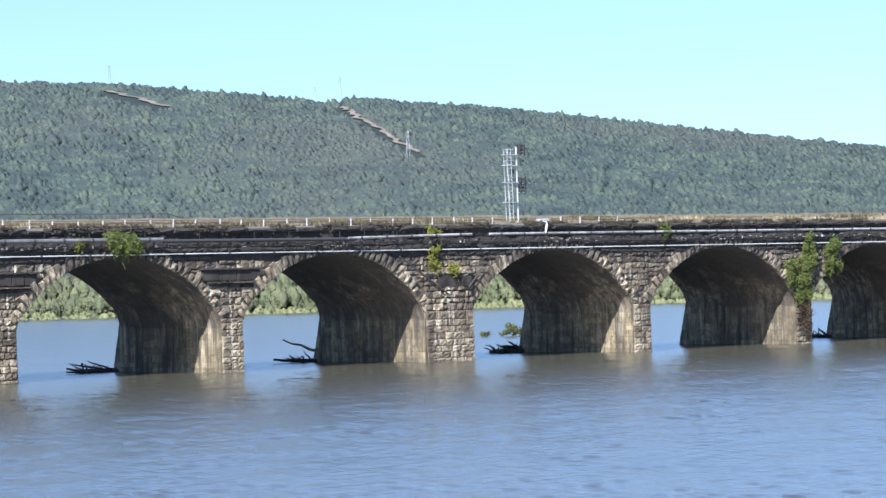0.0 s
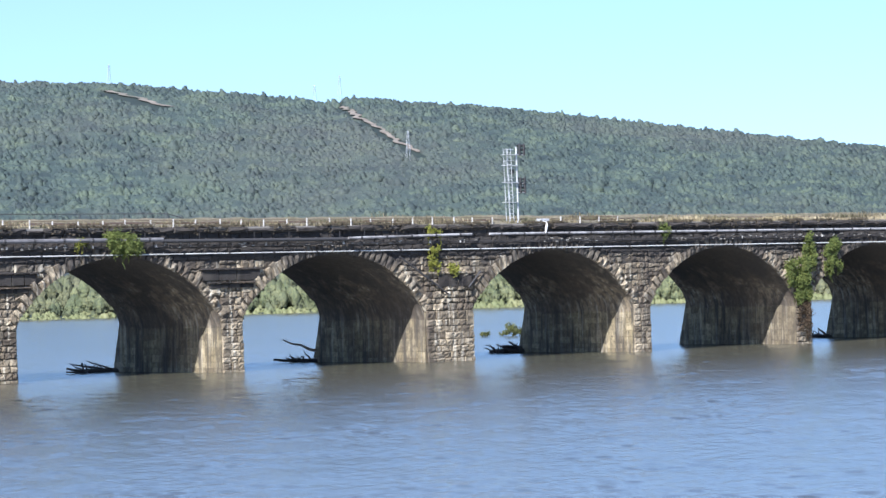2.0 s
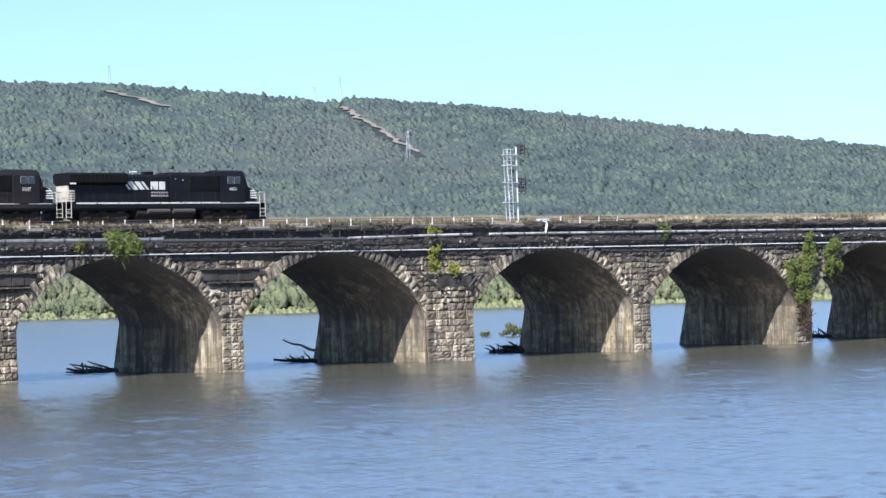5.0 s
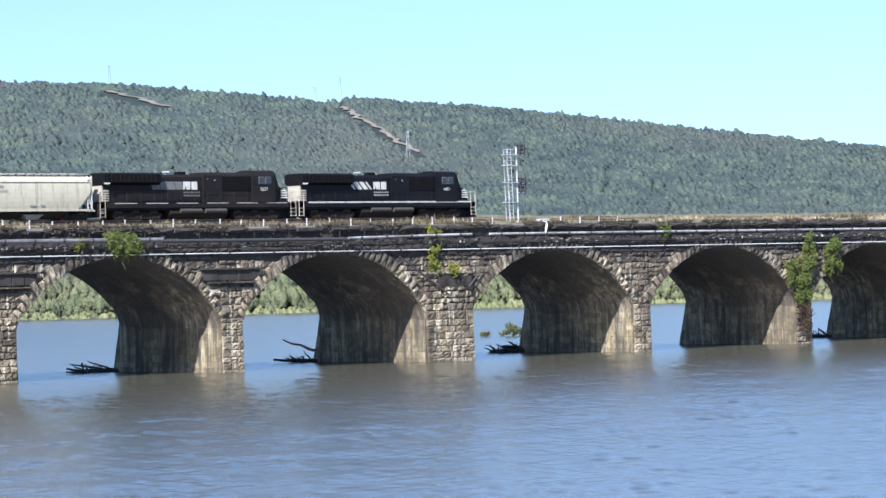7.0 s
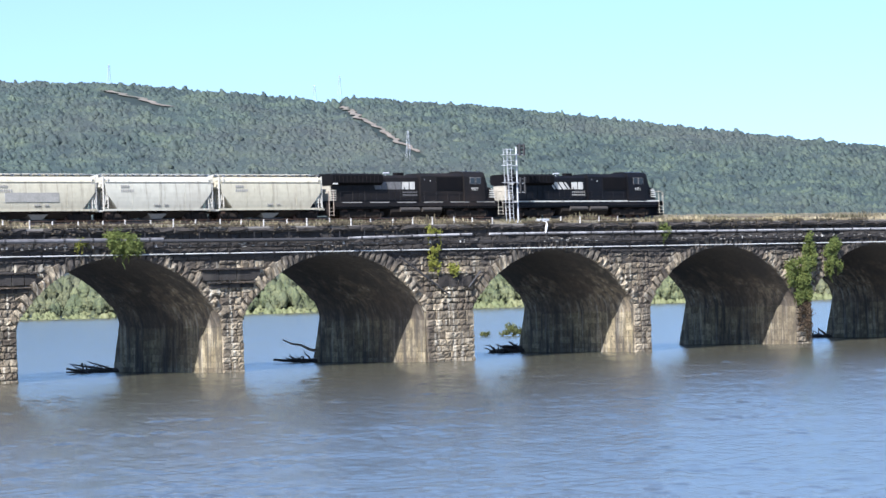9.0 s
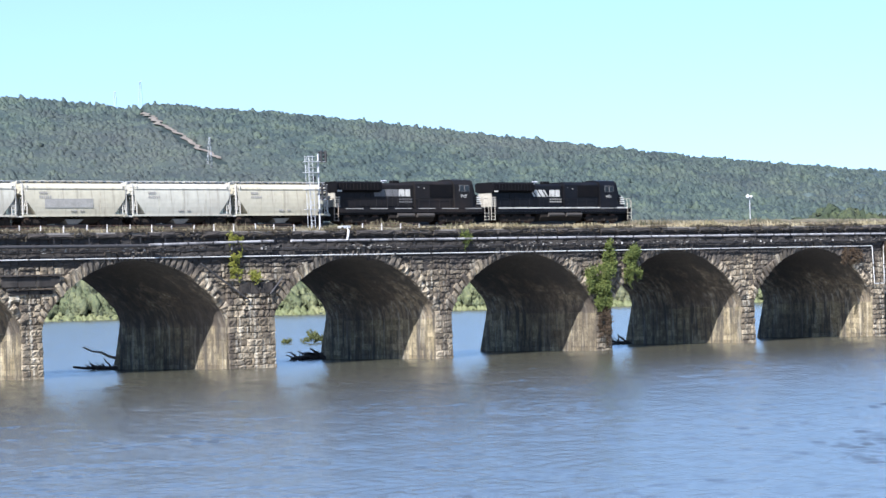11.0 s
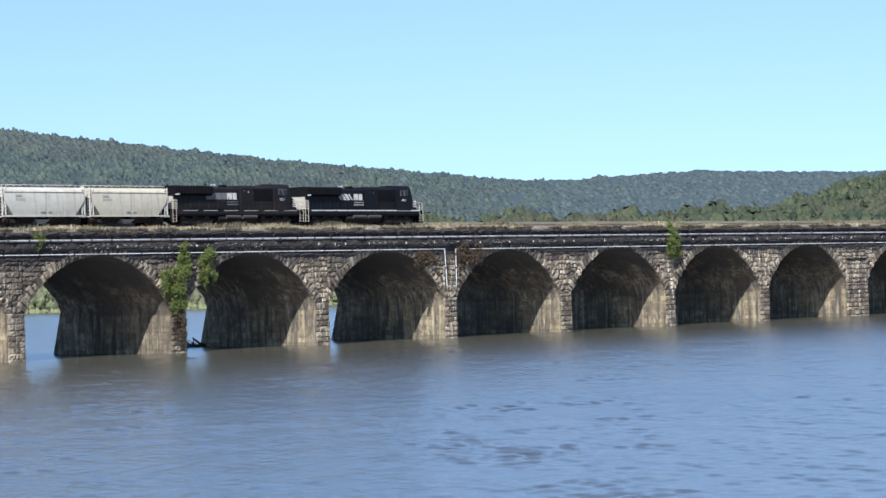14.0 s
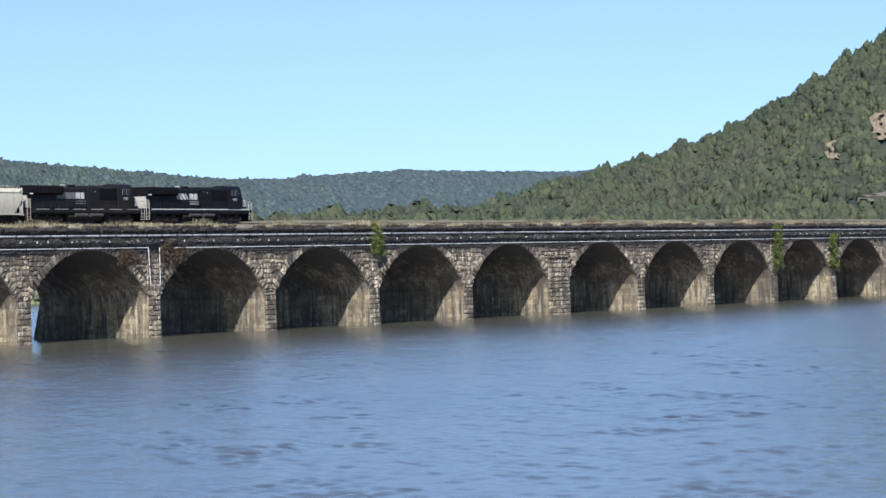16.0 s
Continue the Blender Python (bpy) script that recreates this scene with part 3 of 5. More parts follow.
def build_bridge():
    bridge = thing("stone_arch_bridge", "weathered sandstone railway viaduct of many low arches crossing the river", "bridge", kind="structure")
    core, cores = span_core(), {False: pier_core(PIER), True: pier_core(PIER + EXTRA)}
    stones = [span_stones(10 + i) for i in range(4)]
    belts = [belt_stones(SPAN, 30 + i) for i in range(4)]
    rings = [ring_joined(50 + i) for i in range(3)]
    sides = {t: [pier_side_stones(PIER + (EXTRA if t else 0), 70 + i) for i in range(2)] for t in (False, True)}
    fronts = {t: [pier_front_stones(PIER + (EXTRA if t else 0), 90 + i) for i in range(3)] for t in (False, True)}
    uppers = {t: pier_front_stones(PIER + (EXTRA if t else 0), 120, True) for t in (False, True)}
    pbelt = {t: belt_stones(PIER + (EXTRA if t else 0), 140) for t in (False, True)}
    blocks = [unit_block(s) for s in range(6)]
    slabs, tops = [ledges(PIER, 150 + i) for i in range(2)], [ledge_tops(PIER, 160 + i) for i in range(2)]
    rnd = random.Random(4)
    for k in range(FIRST, LAST + 1):
        t, w, xr = thick(k), width_of(k), right_of(k)
        pier = part("pier", cores[t], None, bridge, "stone pier standing in the water", (xr - w, 0, 0))
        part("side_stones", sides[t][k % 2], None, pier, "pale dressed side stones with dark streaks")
        part("belt_stones", pbelt[t], None, pier, "sooty blackened upper courses")
        if k < 2:
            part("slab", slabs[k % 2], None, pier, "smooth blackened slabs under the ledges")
            part("ledge", tops[k % 2], None, pier, "thin worn stone ledges")
        if k == 2:
            M = Mesh()
            for u0, u1 in runs(1.5, w - 0.2, 1.0, 1.7, rnd):
                stone(M, u0, u1, 7.3, 8.5, 0.40, 0.02, rnd, face, c=0.03, rough=0.02, cells=1)
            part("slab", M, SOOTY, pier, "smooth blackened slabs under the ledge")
        if k in (1, 2, 3):
            part("front_stones", uppers[t], None, pier)
            for u0, u1, z0, z1 in pier_front_list(w, 90 + k % 3):
                lean = BATTER * (SPRING - (z0 + z1) / 2)
                part("stone", rnd.choice(blocks), None, pier, "",
                     Matrix.Translation(((u0 + u1) / 2, -lean - rnd.uniform(0.04, 0.14) - (0.2 if t else 0), (z0 + z1) / 2)) @ Matrix.Diagonal((u1 - u0, 1, z1 - z0, 1)))
        else:
            part("front_stones", fronts[t][k % 3], None, pier, "rough-faced sandstone blocks")
        if k == LAST:
            break
        span = part("arch", core, None, bridge, "low segmental stone arch with dark vault", (xr, 0, 0))
        part("spandrel_stones", stones[k % 4], None, span, "rubble stone facing")
        part("belt_stones", belts[k % 4], None, span, "sooty blackened upper courses")
        if 0 <= k <= 3:
            for a0, a1 in voussoirs():
                part("voussoir", rnd.choice(VOUSSOIR), None, span, "", pose(SPAN / 2, 0, ARC_Z, 0, math.degrees((a0 + a1) / 2), 0))
        else:
            part("ring_stones", rings[k % 3], None, span, "rugged ring of voussoirs")
    x0, x1 = right_of(FIRST) - 6, right_of(LAST) + 2
    part("deck", Mesh().box(x0, x1, 0.0, DEPTH, TOP, 13.42), BALLAST, bridge, "gravel-covered bridge deck")
    r2 = random.Random(8)
    for yc, d in ((-0.36, 0.9), (DEPTH - 0.55, 0.9)):
        M = Mesh()
        x = x0
        while x < x1:
            ln = r2.uniform(1.3, 2.4)
            o, h = r2.uniform(-0.14, 0.20), r2.uniform(-0.22, 0.07)
            near = yc < 0
            M.block(x + 0.012, x + ln - 0.012, yc + o + (0.10 if near else 0), yc + d, 12.9 + r2.uniform(0.004, 0.02), 13.44 + h, 0.04)
            if near:
                stone(M, x, x + ln, 12.92, 13.42 + h, -(yc + o), 0.08, r2, face, g=0.03, c=0.06, rough=0.07)
            x += ln
        part("coping", M, COPING, bridge, "worn brown coping stones")
    return bridge


bridge = build_bridge()
BX0, BX1 = right_of(FIRST) - 6, right_of(LAST) + 2

# ================= track =================
RAIL_Z = 14.05
TRACK_Y = (5.0, 10.6)
for ty in TRACK_Y:
    track = thing("railway_track", "rusty rails on dark wooden ties in gravel ballast", "track", (0, ty, 0), "tracks on the bridge", "structure")
    M = Mesh()
    M.along([(-2.2, 13.3), (2.2, 13.3), (1.5, 13.78), (-1.5, 13.78)], BX0, BX1)
    part("ballast", M, BALLAST, track, "grey crushed stone")
    M = Mesh()
    for i in range(int((BX1 - BX0) / 0.62)):
        M.box(BX0 + i * 0.62, BX0 + i * 0.62 + 0.23, -1.3, 1.3, 13.7, 13.88)
    tagged(part("ties", M, TIE, track, "dark creosoted ties"), kind="stuff")
    for sy in (-0.75, 0.75):
        part("rail", Mesh().box(BX0, BX1, sy - 0.035, sy + 0.035, 13.9, RAIL_Z), RAIL, track)

# ================= woods =================


def scatter(name, pts, sizes, templates, material, label, seed, stretch=0.25, smooth_=True):
    """Many crowns as one mesh: each a turned, scaled and stretched copy of a template."""
    rng = np.random.default_rng(seed)
    V, F, T, o = [], [], [], 0
    pick = rng.integers(0, len(templates), len(pts))
    for i, (tv, tf) in enumerate(templates):
        sel = np.where(pick == i)[0]
        if not len(sel):
            continue
        ang = rng.uniform(0, 6.283, len(sel))
        c, s = np.cos(ang), np.sin(ang)
        k = sizes[sel] * rng.uniform(1 - stretch, 1 + stretch, len(sel))
        kz = sizes[sel] * rng.uniform(1 - stretch, 1 + stretch, len(sel))
        x = (tv[:, 0][None] * c[:, None] - tv[:, 1][None] * s[:, None]) * k[:, None]
        y = (tv[:, 0][None] * s[:, None] + tv[:, 1][None] * c[:, None]) * k[:, None]
        z = tv[:, 2][None] * kz[:, None]
        v = np.stack([x, y, z], -1) + pts[sel][:, None, :]
        V.append(v.reshape(-1, 3))
        mottle = np.repeat(rng.normal(0, 0.15, len(tv) // 4 + 1), 4)[:len(tv)]
        T.append(np.clip(rng.uniform(0, 1, len(sel))[:, None] + mottle[None], 0, 1).ravel())
        F.append((tf[None] + (np.arange(len(sel)) * len(tv))[:, None, None] + o).reshape(-1, tf.shape[1]))
        o += len(sel) * len(tv)
    V, F = np.concatenate(V), np.concatenate(F)
    me = bpy.data.meshes.new(name)
    n = F.shape[1]
    me.vertices.add(len(V))
    me.vertices.foreach_set("co", V.ravel())
    me.loops.add(F.size)
    me.loops.foreach_set("vertex_index", F.ravel().astype(np.int32))
    me.polygons.add(len(F))
    me.polygons.foreach_set("loop_start", np.arange(0, F.size, n, dtype=np.int32))
    me.polygons.foreach_set("loop_total", np.full(len(F), n, dtype=np.int32))
    if smooth_:
        me.polygons.foreach_set("use_smooth", np.ones(len(F), dtype=bool))
    me.attributes.new("tone", "FLOAT", "POINT").data.foreach_set("value", np.concatenate(T).astype(np.float32))
    me.materials.append(material)
    me.update(calc_edges=True)
    return tagged(new(name, me), label, "woods", kind="stuff")


def dome(seed, n=5, rings=2, low=1.7, high=0.52):
    """A rough crown, open below, in quads."""
    rng = np.random.default_rng(seed)
    v = []
    for j in range(rings + 1):
        th = (low, 0.56 * low, 0.19 * low)[j]
        for i in range(n):
            r = 0.5 * rng.uniform(0.82, 1.14)
            ph = 6.283 * (i + 0.5 * (j % 2) + rng.uniform(-0.2, 0.2)) / n
            v.append((r * math.sin(th) * math.cos(ph), r * math.sin(th) * math.sin(ph), high * math.cos(th) * rng.uniform(0.85, 1.15)))
    f = [(j * n + i, j * n + (i + 1) % n, (j + 1) * n + (i + 1) % n, (j + 1) * n + i) for j in range(rings) for i in range(n)]
    f.append((2 * n, 2 * n + 1, 2 * n + 2, 2 * n + 4))
    return np.array(v), np.array(f)


def lobed(seed, lobes, n=7, rings=3, sprays=0, leaf=0.05, tall=1.0):
    """A crown of unit width: billowing lobes round a middle one, open below, with loose leaf sprays on them."""
    rng = np.random.default_rng(seed)
    v, f = [], []
    balls = [(0.0, 0.0, 0.30 * tall, 0.34)]
    for i in range(lobes - 1):
        a, d = 6.283 * i / max(lobes - 1, 1) + rng.uniform(-0.5, 0.5), rng.uniform(0.18, 0.32)
        balls.append((d * math.cos(a), d * math.sin(a), rng.uniform(0.02, 0.48) * tall, rng.uniform(0.17, 0.27)))
    for bx, by, bz, br in balls:
        o = len(v)
        for j in range(rings + 1):
            th = 2.3 * (1 - j / (rings + 0.35))
            for i in range(n):
                k, ph = br * rng.uniform(0.72, 1.26), 6.283 * (i + 0.5 * (j % 2)) / n
                v.append((bx + k * math.sin(th) * math.cos(ph), by + k * math.sin(th) * math.sin(ph), bz + k * (0.6 + 0.6 * tall) * math.cos(th)))
        f += [(o + j * n + i, o + j * n + (i + 1) % n, o + (j + 1) * n + (i + 1) % n, o + (j + 1) * n + i) for j in range(rings) for i in range(n)]
        t = o + rings * n
        f += [(t + i, t + i + 1, t + i + 2, t + (i + 3) % n) for i in range(0, n - 2, 3 if n == 6 else 2)]
    for i in range(sprays):
        bx, by, bz, br = balls[i % len(balls)]
        d = rng.normal(0, 1, 3)
        d[2] = d[2] * 0.8 + 0.3
        d /= np.linalg.norm(d)
        p = np.array([bx, by, bz]) + d * br * rng.uniform(0.95, 1.22)
        nrm = d + rng.normal(0, 0.16, 3)
        nrm /= np.linalg.norm(nrm)
        u = np.cross(nrm, rng.normal(0, 1, 3))
        u /= np.linalg.norm(u)
        w = np.cross(nrm, u)
        s = leaf * rng.uniform(0.5, 1.3)
        o = len(v)
        v += [p - u * s - w * s * 0.5, p + u * s * 0.6 - w * s, p + u * s + w * s * 0.6, p - u * s * 0.5 + w * s]
        f.append((o, o + 1, o + 2, o + 3))
    return np.array([tuple(q) for q in v]), np.array(f)


def tuft(seed, count, leaf, core=0.0, tall=1.0, boughs=5):
    """A crown of loose leaf sprays that face outwards, gathered on a few boughs; a core closes it where asked."""
    rng = np.random.default_rng(seed)
    v, f = [], []
    if core:
        dv, df = dome(seed)
        v += list(dv * [0.80 * core, 0.80 * core, 0.95 * core * tall] + [0, 0, 0.32 * tall])
        f += [tuple(q) for q in df]
    balls = [(0.0, 0.0, 0.45 * tall, 0.40)]
    for i in range(boughs):
        a = 6.283 * i / boughs + rng.uniform(-0.4, 0.4)
        d = rng.uniform(0.16, 0.32)
        balls.append((d * math.cos(a), d * math.sin(a), rng.uniform(0.22, 0.62) * tall, rng.uniform(0.17, 0.27)))
    for i in range(count):
        bx, by, bz, br = balls[i % len(balls)]
        d = rng.normal(0, 1, 3)
        d[2] = d[2] * 0.8 + 0.25
        d /= np.linalg.norm(d)
        p = np.array([bx, by, bz]) + d * br * rng.uniform(0.85, 1.1)
        nrm = d + rng.normal(0, 0.28, 3)
        nrm /= np.linalg.norm(nrm)
        u = np.cross(nrm, rng.normal(0, 1, 3))
        u /= np.linalg.norm(u)
        w = np.cross(nrm, u)
        s = leaf * rng.uniform(0.6, 1.35)
        o = len(v)
        v += [p - u * s - w * s * 0.5, p + u * s * 0.6 - w * s, p + u * s + w * s * 0.6, p - u * s * 0.5 + w * s]
        f.append((o, o + 1, o + 2, o + 3))
    return np.array(v), np.array(f)


def outcrop(az, el):
    """Open ground before the bare rock on the nearer hill."""
    wob = 0.05 * np.sin(az * 37 + el * 21) + 0.04 * np.sin(el * 53)
    out = ((az - 65.42) / 0.17) ** 2 + ((el - 2.02 + wob) / 0.36) ** 2 < 1
    out |= ((az - 66.5) / 0.32) ** 2 + ((el - 2.5 + wob) / 0.42) ** 2 < 1
    out |= (az > 65.7 + 2 * wob) & (el > 0.98 + wob) & (el < 1.24 + wob)
    return out


def clearing(az, el, r):
    """Where the power line's two strips are cut through the forest."""
    d1, d2 = az - (37.42 + (3.66 - el) * 1.55), az - (32.85 + (4.02 - el) * 3.4)
    lo1, lo2 = np.where(r > RIDGE_R(az) - 130, -0.07, -0.30), np.where(r > RIDGE_R(az) - 130, 0.2, -0.62)
    return ((d1 > lo1) & (d1 < 0.09) & (el > 2.5)) | ((d2 > lo2) & (d2 < 0.14) & (el > 3.55) & (el < 4.05))


def crowns_over(x, y, cell, lo, hi, seed):
    """Height and tone of a closed canopy: rounded crowns on a jittered grid, the tallest at each place."""
    ix, iy = np.floor(x / cell).astype(np.int64), np.floor(y / cell).astype(np.int64)
    best, tone = np.zeros_like(x), np.zeros_like(x)
    for dx in (-1, 0, 1):
        for dy in (-1, 0, 1):
            cx, cy = ix + dx, iy + dy
            q = [np.modf(np.abs(np.sin(cx * a + cy * b + seed) * 43758.5453))[0] for a, b in
                 ((12.9898, 78.233), (39.346, 11.135), (73.156, 52.235), (9.151, 27.61), (61.77, 4.898))]
            px, py = (cx + 0.5 + 0.42 * (2 * q[0] - 1)) * cell, (cy + 0.5 + 0.42 * (2 * q[1] - 1)) * cell
            rad = cell * (0.62 + 0.45 * q[2])
            h = (lo + (hi - lo) * q[3]) * np.maximum(1 - ((x - px) ** 2 + (y - py) ** 2) / rad ** 2, 0) ** 0.7
            tone = np.where(h > best, q[4], tone)
            best = np.maximum(best, h)
    return best, tone


def canopy_at(az, r, dz, layers, open_):
    """Points on the forest's upper side, with the tone of the crown at each."""
    P = at_polar(az, r, dz)
    bare = open_(az, np.degrees(np.arctan2(P[:, 2] - dz - EYE[2], r)), r)
    tone = None
    for cell, lo, hi, seed in layers:
        h, q = crowns_over(P[:, 0] + 3000, P[:, 1] + 3000, cell, lo, hi, seed)
        P[:, 2] += np.where(bare, 0.12, 1.0) * h
        tone = q if tone is None else tone
    P[:, 2] -= np.where(bare, dz + 1.0, 0)
    return P, tone, bare


def canopy(name, az, u, reach, dz, layers, open_, material, label):
    """The closed lower storey of the forest: one uneven sheet over the land."""
    A, U = np.meshgrid(az, u)
    A, U = A.ravel(), U.ravel()
    P, tone, bare = canopy_at(A, reach(A, U), dz, layers, open_)
    n, m = len(az), len(u)
    i0 = (np.arange(m - 1)[:, None] * n + np.arange(n - 1)[None]).ravel()
    f = np.stack([i0, i0 + 1, i0 + n + 1, i0 + n], -1)[:, ::-1]
    me = bpy.data.meshes.new(name)
    me.vertices.add(len(P))
    me.vertices.foreach_set("co", P.ravel())
    me.loops.add(f.size)
    me.loops.foreach_set("vertex_index", f.ravel().astype(np.int32))
    me.polygons.add(len(f))
    me.polygons.foreach_set("loop_start", np.arange(0, f.size, 4, dtype=np.int32))
    me.polygons.foreach_set("loop_total", np.full(len(f), 4, dtype=np.int32))
    me.polygons.foreach_set("use_smooth", np.ones(len(f), dtype=bool))
    me.attributes.new("tone", "FLOAT", "POINT").data.foreach_set("value", tone.astype(np.float32))
    me.materials.append(material)
    me.update(calc_edges=True)
    return tagged(new(name, me), label, "woods", kind="stuff")


def spread(rng, a0, a1, r0, r1, gap):
    """Bearings and distances of trees on a jittered grid with the given gap in metres."""
    rows = np.arange(r0, r1, gap)
    az, r = [], []
    for i, q in enumerate(rows):
        step = math.degrees(gap / q)
        k = np.arange(a0 + step * 0.5 * (i % 2), a1, step)
        az.append(k + rng.uniform(-0.42, 0.42, len(k)) * step)
        r.append(q + rng.uniform(-0.42, 0.42, len(k)) * gap)
    return np.concatenate(az), np.concatenate(r)


def elevation(az, r):
    return np.degrees(np.arctan2(land_height(az, r) - EYE[2], r))


def woods():
    rng = np.random.default_rng(5)
    # the long mountain and the distant ridge: a lower storey, and each crown above it
    to_ridge = lambda a, q: 2180 + q * (RIDGE_R(a) + 70 - 2180)
    for nm, cr, a0, a1, gap, lo, hi, tmpl, mt, lb in (
            ("mountain_understorey", "mountain_trees", 29.5, 56.0, 6.7, 8.5, 15.5, [lobed(300 + i, 1, 6, 2, 0, tall=0.45 + 0.05 * i) for i in range(8)], HAZY_FOREST, "long mountain"),
            ("distant_understorey", "distant_trees", 50.0, 63.5, 12.5, 22, 30, [lobed(320 + i, 1, 6, 2, 0, tall=0.2) for i in range(6)], HAZY_FARWOOD, "distant ridge")):
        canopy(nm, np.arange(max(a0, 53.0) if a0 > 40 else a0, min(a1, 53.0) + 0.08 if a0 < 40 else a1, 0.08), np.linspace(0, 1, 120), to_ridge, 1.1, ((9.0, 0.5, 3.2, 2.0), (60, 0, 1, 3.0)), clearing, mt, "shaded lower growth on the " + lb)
        az, r = spread(rng, a0, a1, 2420, float(RIDGE_R(a1)) + 20, gap)
        keep = (r < RIDGE_R(az) + 15) & (elevation(az, r) > 0.7) & ~clearing(az, elevation(az, r), r)
        mixed = smooth(50.0, 56.0, az)
        keep &= rng.uniform(0, 1, len(az)) < (mixed if a0 > 40 else 1 - mixed)
        az, r = az[keep], r[keep]
        size = rng.uniform(lo, hi, len(az)) * (1 + 0.16 * np.sin(az * 5.3 + r * 0.021) * np.sin(az * 2.1 - r * 0.034))
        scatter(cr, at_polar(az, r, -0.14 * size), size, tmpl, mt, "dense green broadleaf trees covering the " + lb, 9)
    # the nearer hill above the far end of the bridge
    canopy("hillside_understorey", np.arange(55.3, 68.3, 0.1), np.linspace(958, 1620, 110), lambda a, q: q, -0.5,
           ((7.0, 0.8, 3.0, 4.0), (60, 0, 1, 5.0)), lambda a, e, q: outcrop(a, e), HILLWOOD, "shaded lower growth on the steep hillside")
    az, r = spread(rng, 55.5, 67.3, 965, 1530, 6.3)
    keep = ~outcrop(az, np.degrees(np.arctan2(land_height(az, r) + 2.5 - EYE[2], r))) & (r < 1500 + 12 * np.sin(az * 9)) & (land_height(az, r) > 1)
    az, r = az[keep], r[keep]
    size = (7.6 + 1.2 * np.sin(az * 7.0 + r * 0.02)) * rng.uniform(0.65, 1.35, len(az))
    scatter("hillside_trees", at_polar(az, r, -0.2 * size), size, [lobed(340 + i, 4, 5, 2, 34, 0.045, 1.15) for i in range(8)], HILLWOOD,
            "mixed green and olive trees covering the steep hillside", 7)
    n = 14
    az, r = rng.uniform(60.7, 61.7, n), rng.uniform(1440, 1490, n)
    scatter("skyline_trees", at_polar(az, r, -1.5), rng.uniform(6, 11, n), [lobed(40 + i, 7, 6, 3, 120, 0.045, 1.2) for i in range(6)], HILLWOOD,
            "leafy trees on the crest of the hill", 6)
    # the far bank: leafy front rows, fuller woods behind, low bushes at the water
    for nm, n, d0, d1, lo, hi, tmpl, mt, lb in (
            ("far_bank_trees", 720, 9, 45, 4.5, 9.5, [lobed(60 + i, 6, 5, 2, 130, 0.036, 1.5) for i in range(6)], SHOREWOOD, "leafy green trees along the far bank"),
            ("far_bank_woods", 520, 24, 120, 8, 15, [lobed(70 + i, 7, 5, 2, 90, 0.03, 1.4) for i in range(6)], SHOREWOOD, "dense green woods behind the far bank"),
            ("far_bank_bushes", 1500, 4, 13, 1.8, 4.2, [lobed(90 + i, 3, 5, 2, 12, 0.08, 0.7) for i in range(5)], BANKGRASS, "low yellowish-green bushes at the water's edge")):
        az = rng.uniform(29.5, 62, n)
        r = SHORE_R(az) + d0 + (d1 - d0) * rng.uniform(0, 1, n) ** 1.5
        scatter(nm, at_polar(az, r, -0.8), rng.uniform(lo, hi, n), tmpl, mt, lb, 8)
    # taller trees on the low land beyond the bridge's far half
    n = 850
    az = rng.uniform(48.8, 59, n)
    r = rng.uniform(1000, 1250, n)
    pts = at_polar(az, r, -0.4)
    size = (10.5 + 1.6 * np.sin(az * 3.1) + 1.5 * np.sin(az * 11.0)) * rng.uniform(0.6, 1.1, n) * smooth(48.6, 51.0, az)
    scatter("lowland_woods", pts, size, [lobed(80 + i, 6, 5, 2, 60, 0.035, 1.1) for i in range(6)], HILLWOOD, "dark green trees on the low far shore", 10)


def strip(label, az0, el0, drift, el1, half):
    """A bare strip of earth running down the mountain's face."""
    M = Mesh()
    rr = np.linspace(2400, 3330, 180)
    v = []
    for r in rr:
        el = el0
        for _ in range(12):
            az = az0 + (el0 - el) * drift
            el = 0.5 * el + 0.5 * math.degrees(math.atan2(float(land_height(az, r)) - EYE[2], r))
        if el < el1:
            continue
        wob = 0.5 * half * math.sin(r * 0.045) + 0.4 * half * math.sin(r * 0.13)
        for s in (-1, 1):
            v.append(tuple(at_polar(az + wob + s * half * (0.8 + 0.5 * math.sin(r * 0.21 + s)), r, 1.2)))
    n = len(v) // 2
    M.add(v, [(2 * i, 2 * i + 1, 2 * i + 3, 2 * i + 2) for i in range(n - 1)])
    tagged(new("cleared_strip", M.mesh("cleared_strip", CLEARED)), label, "clearing", kind="structure")


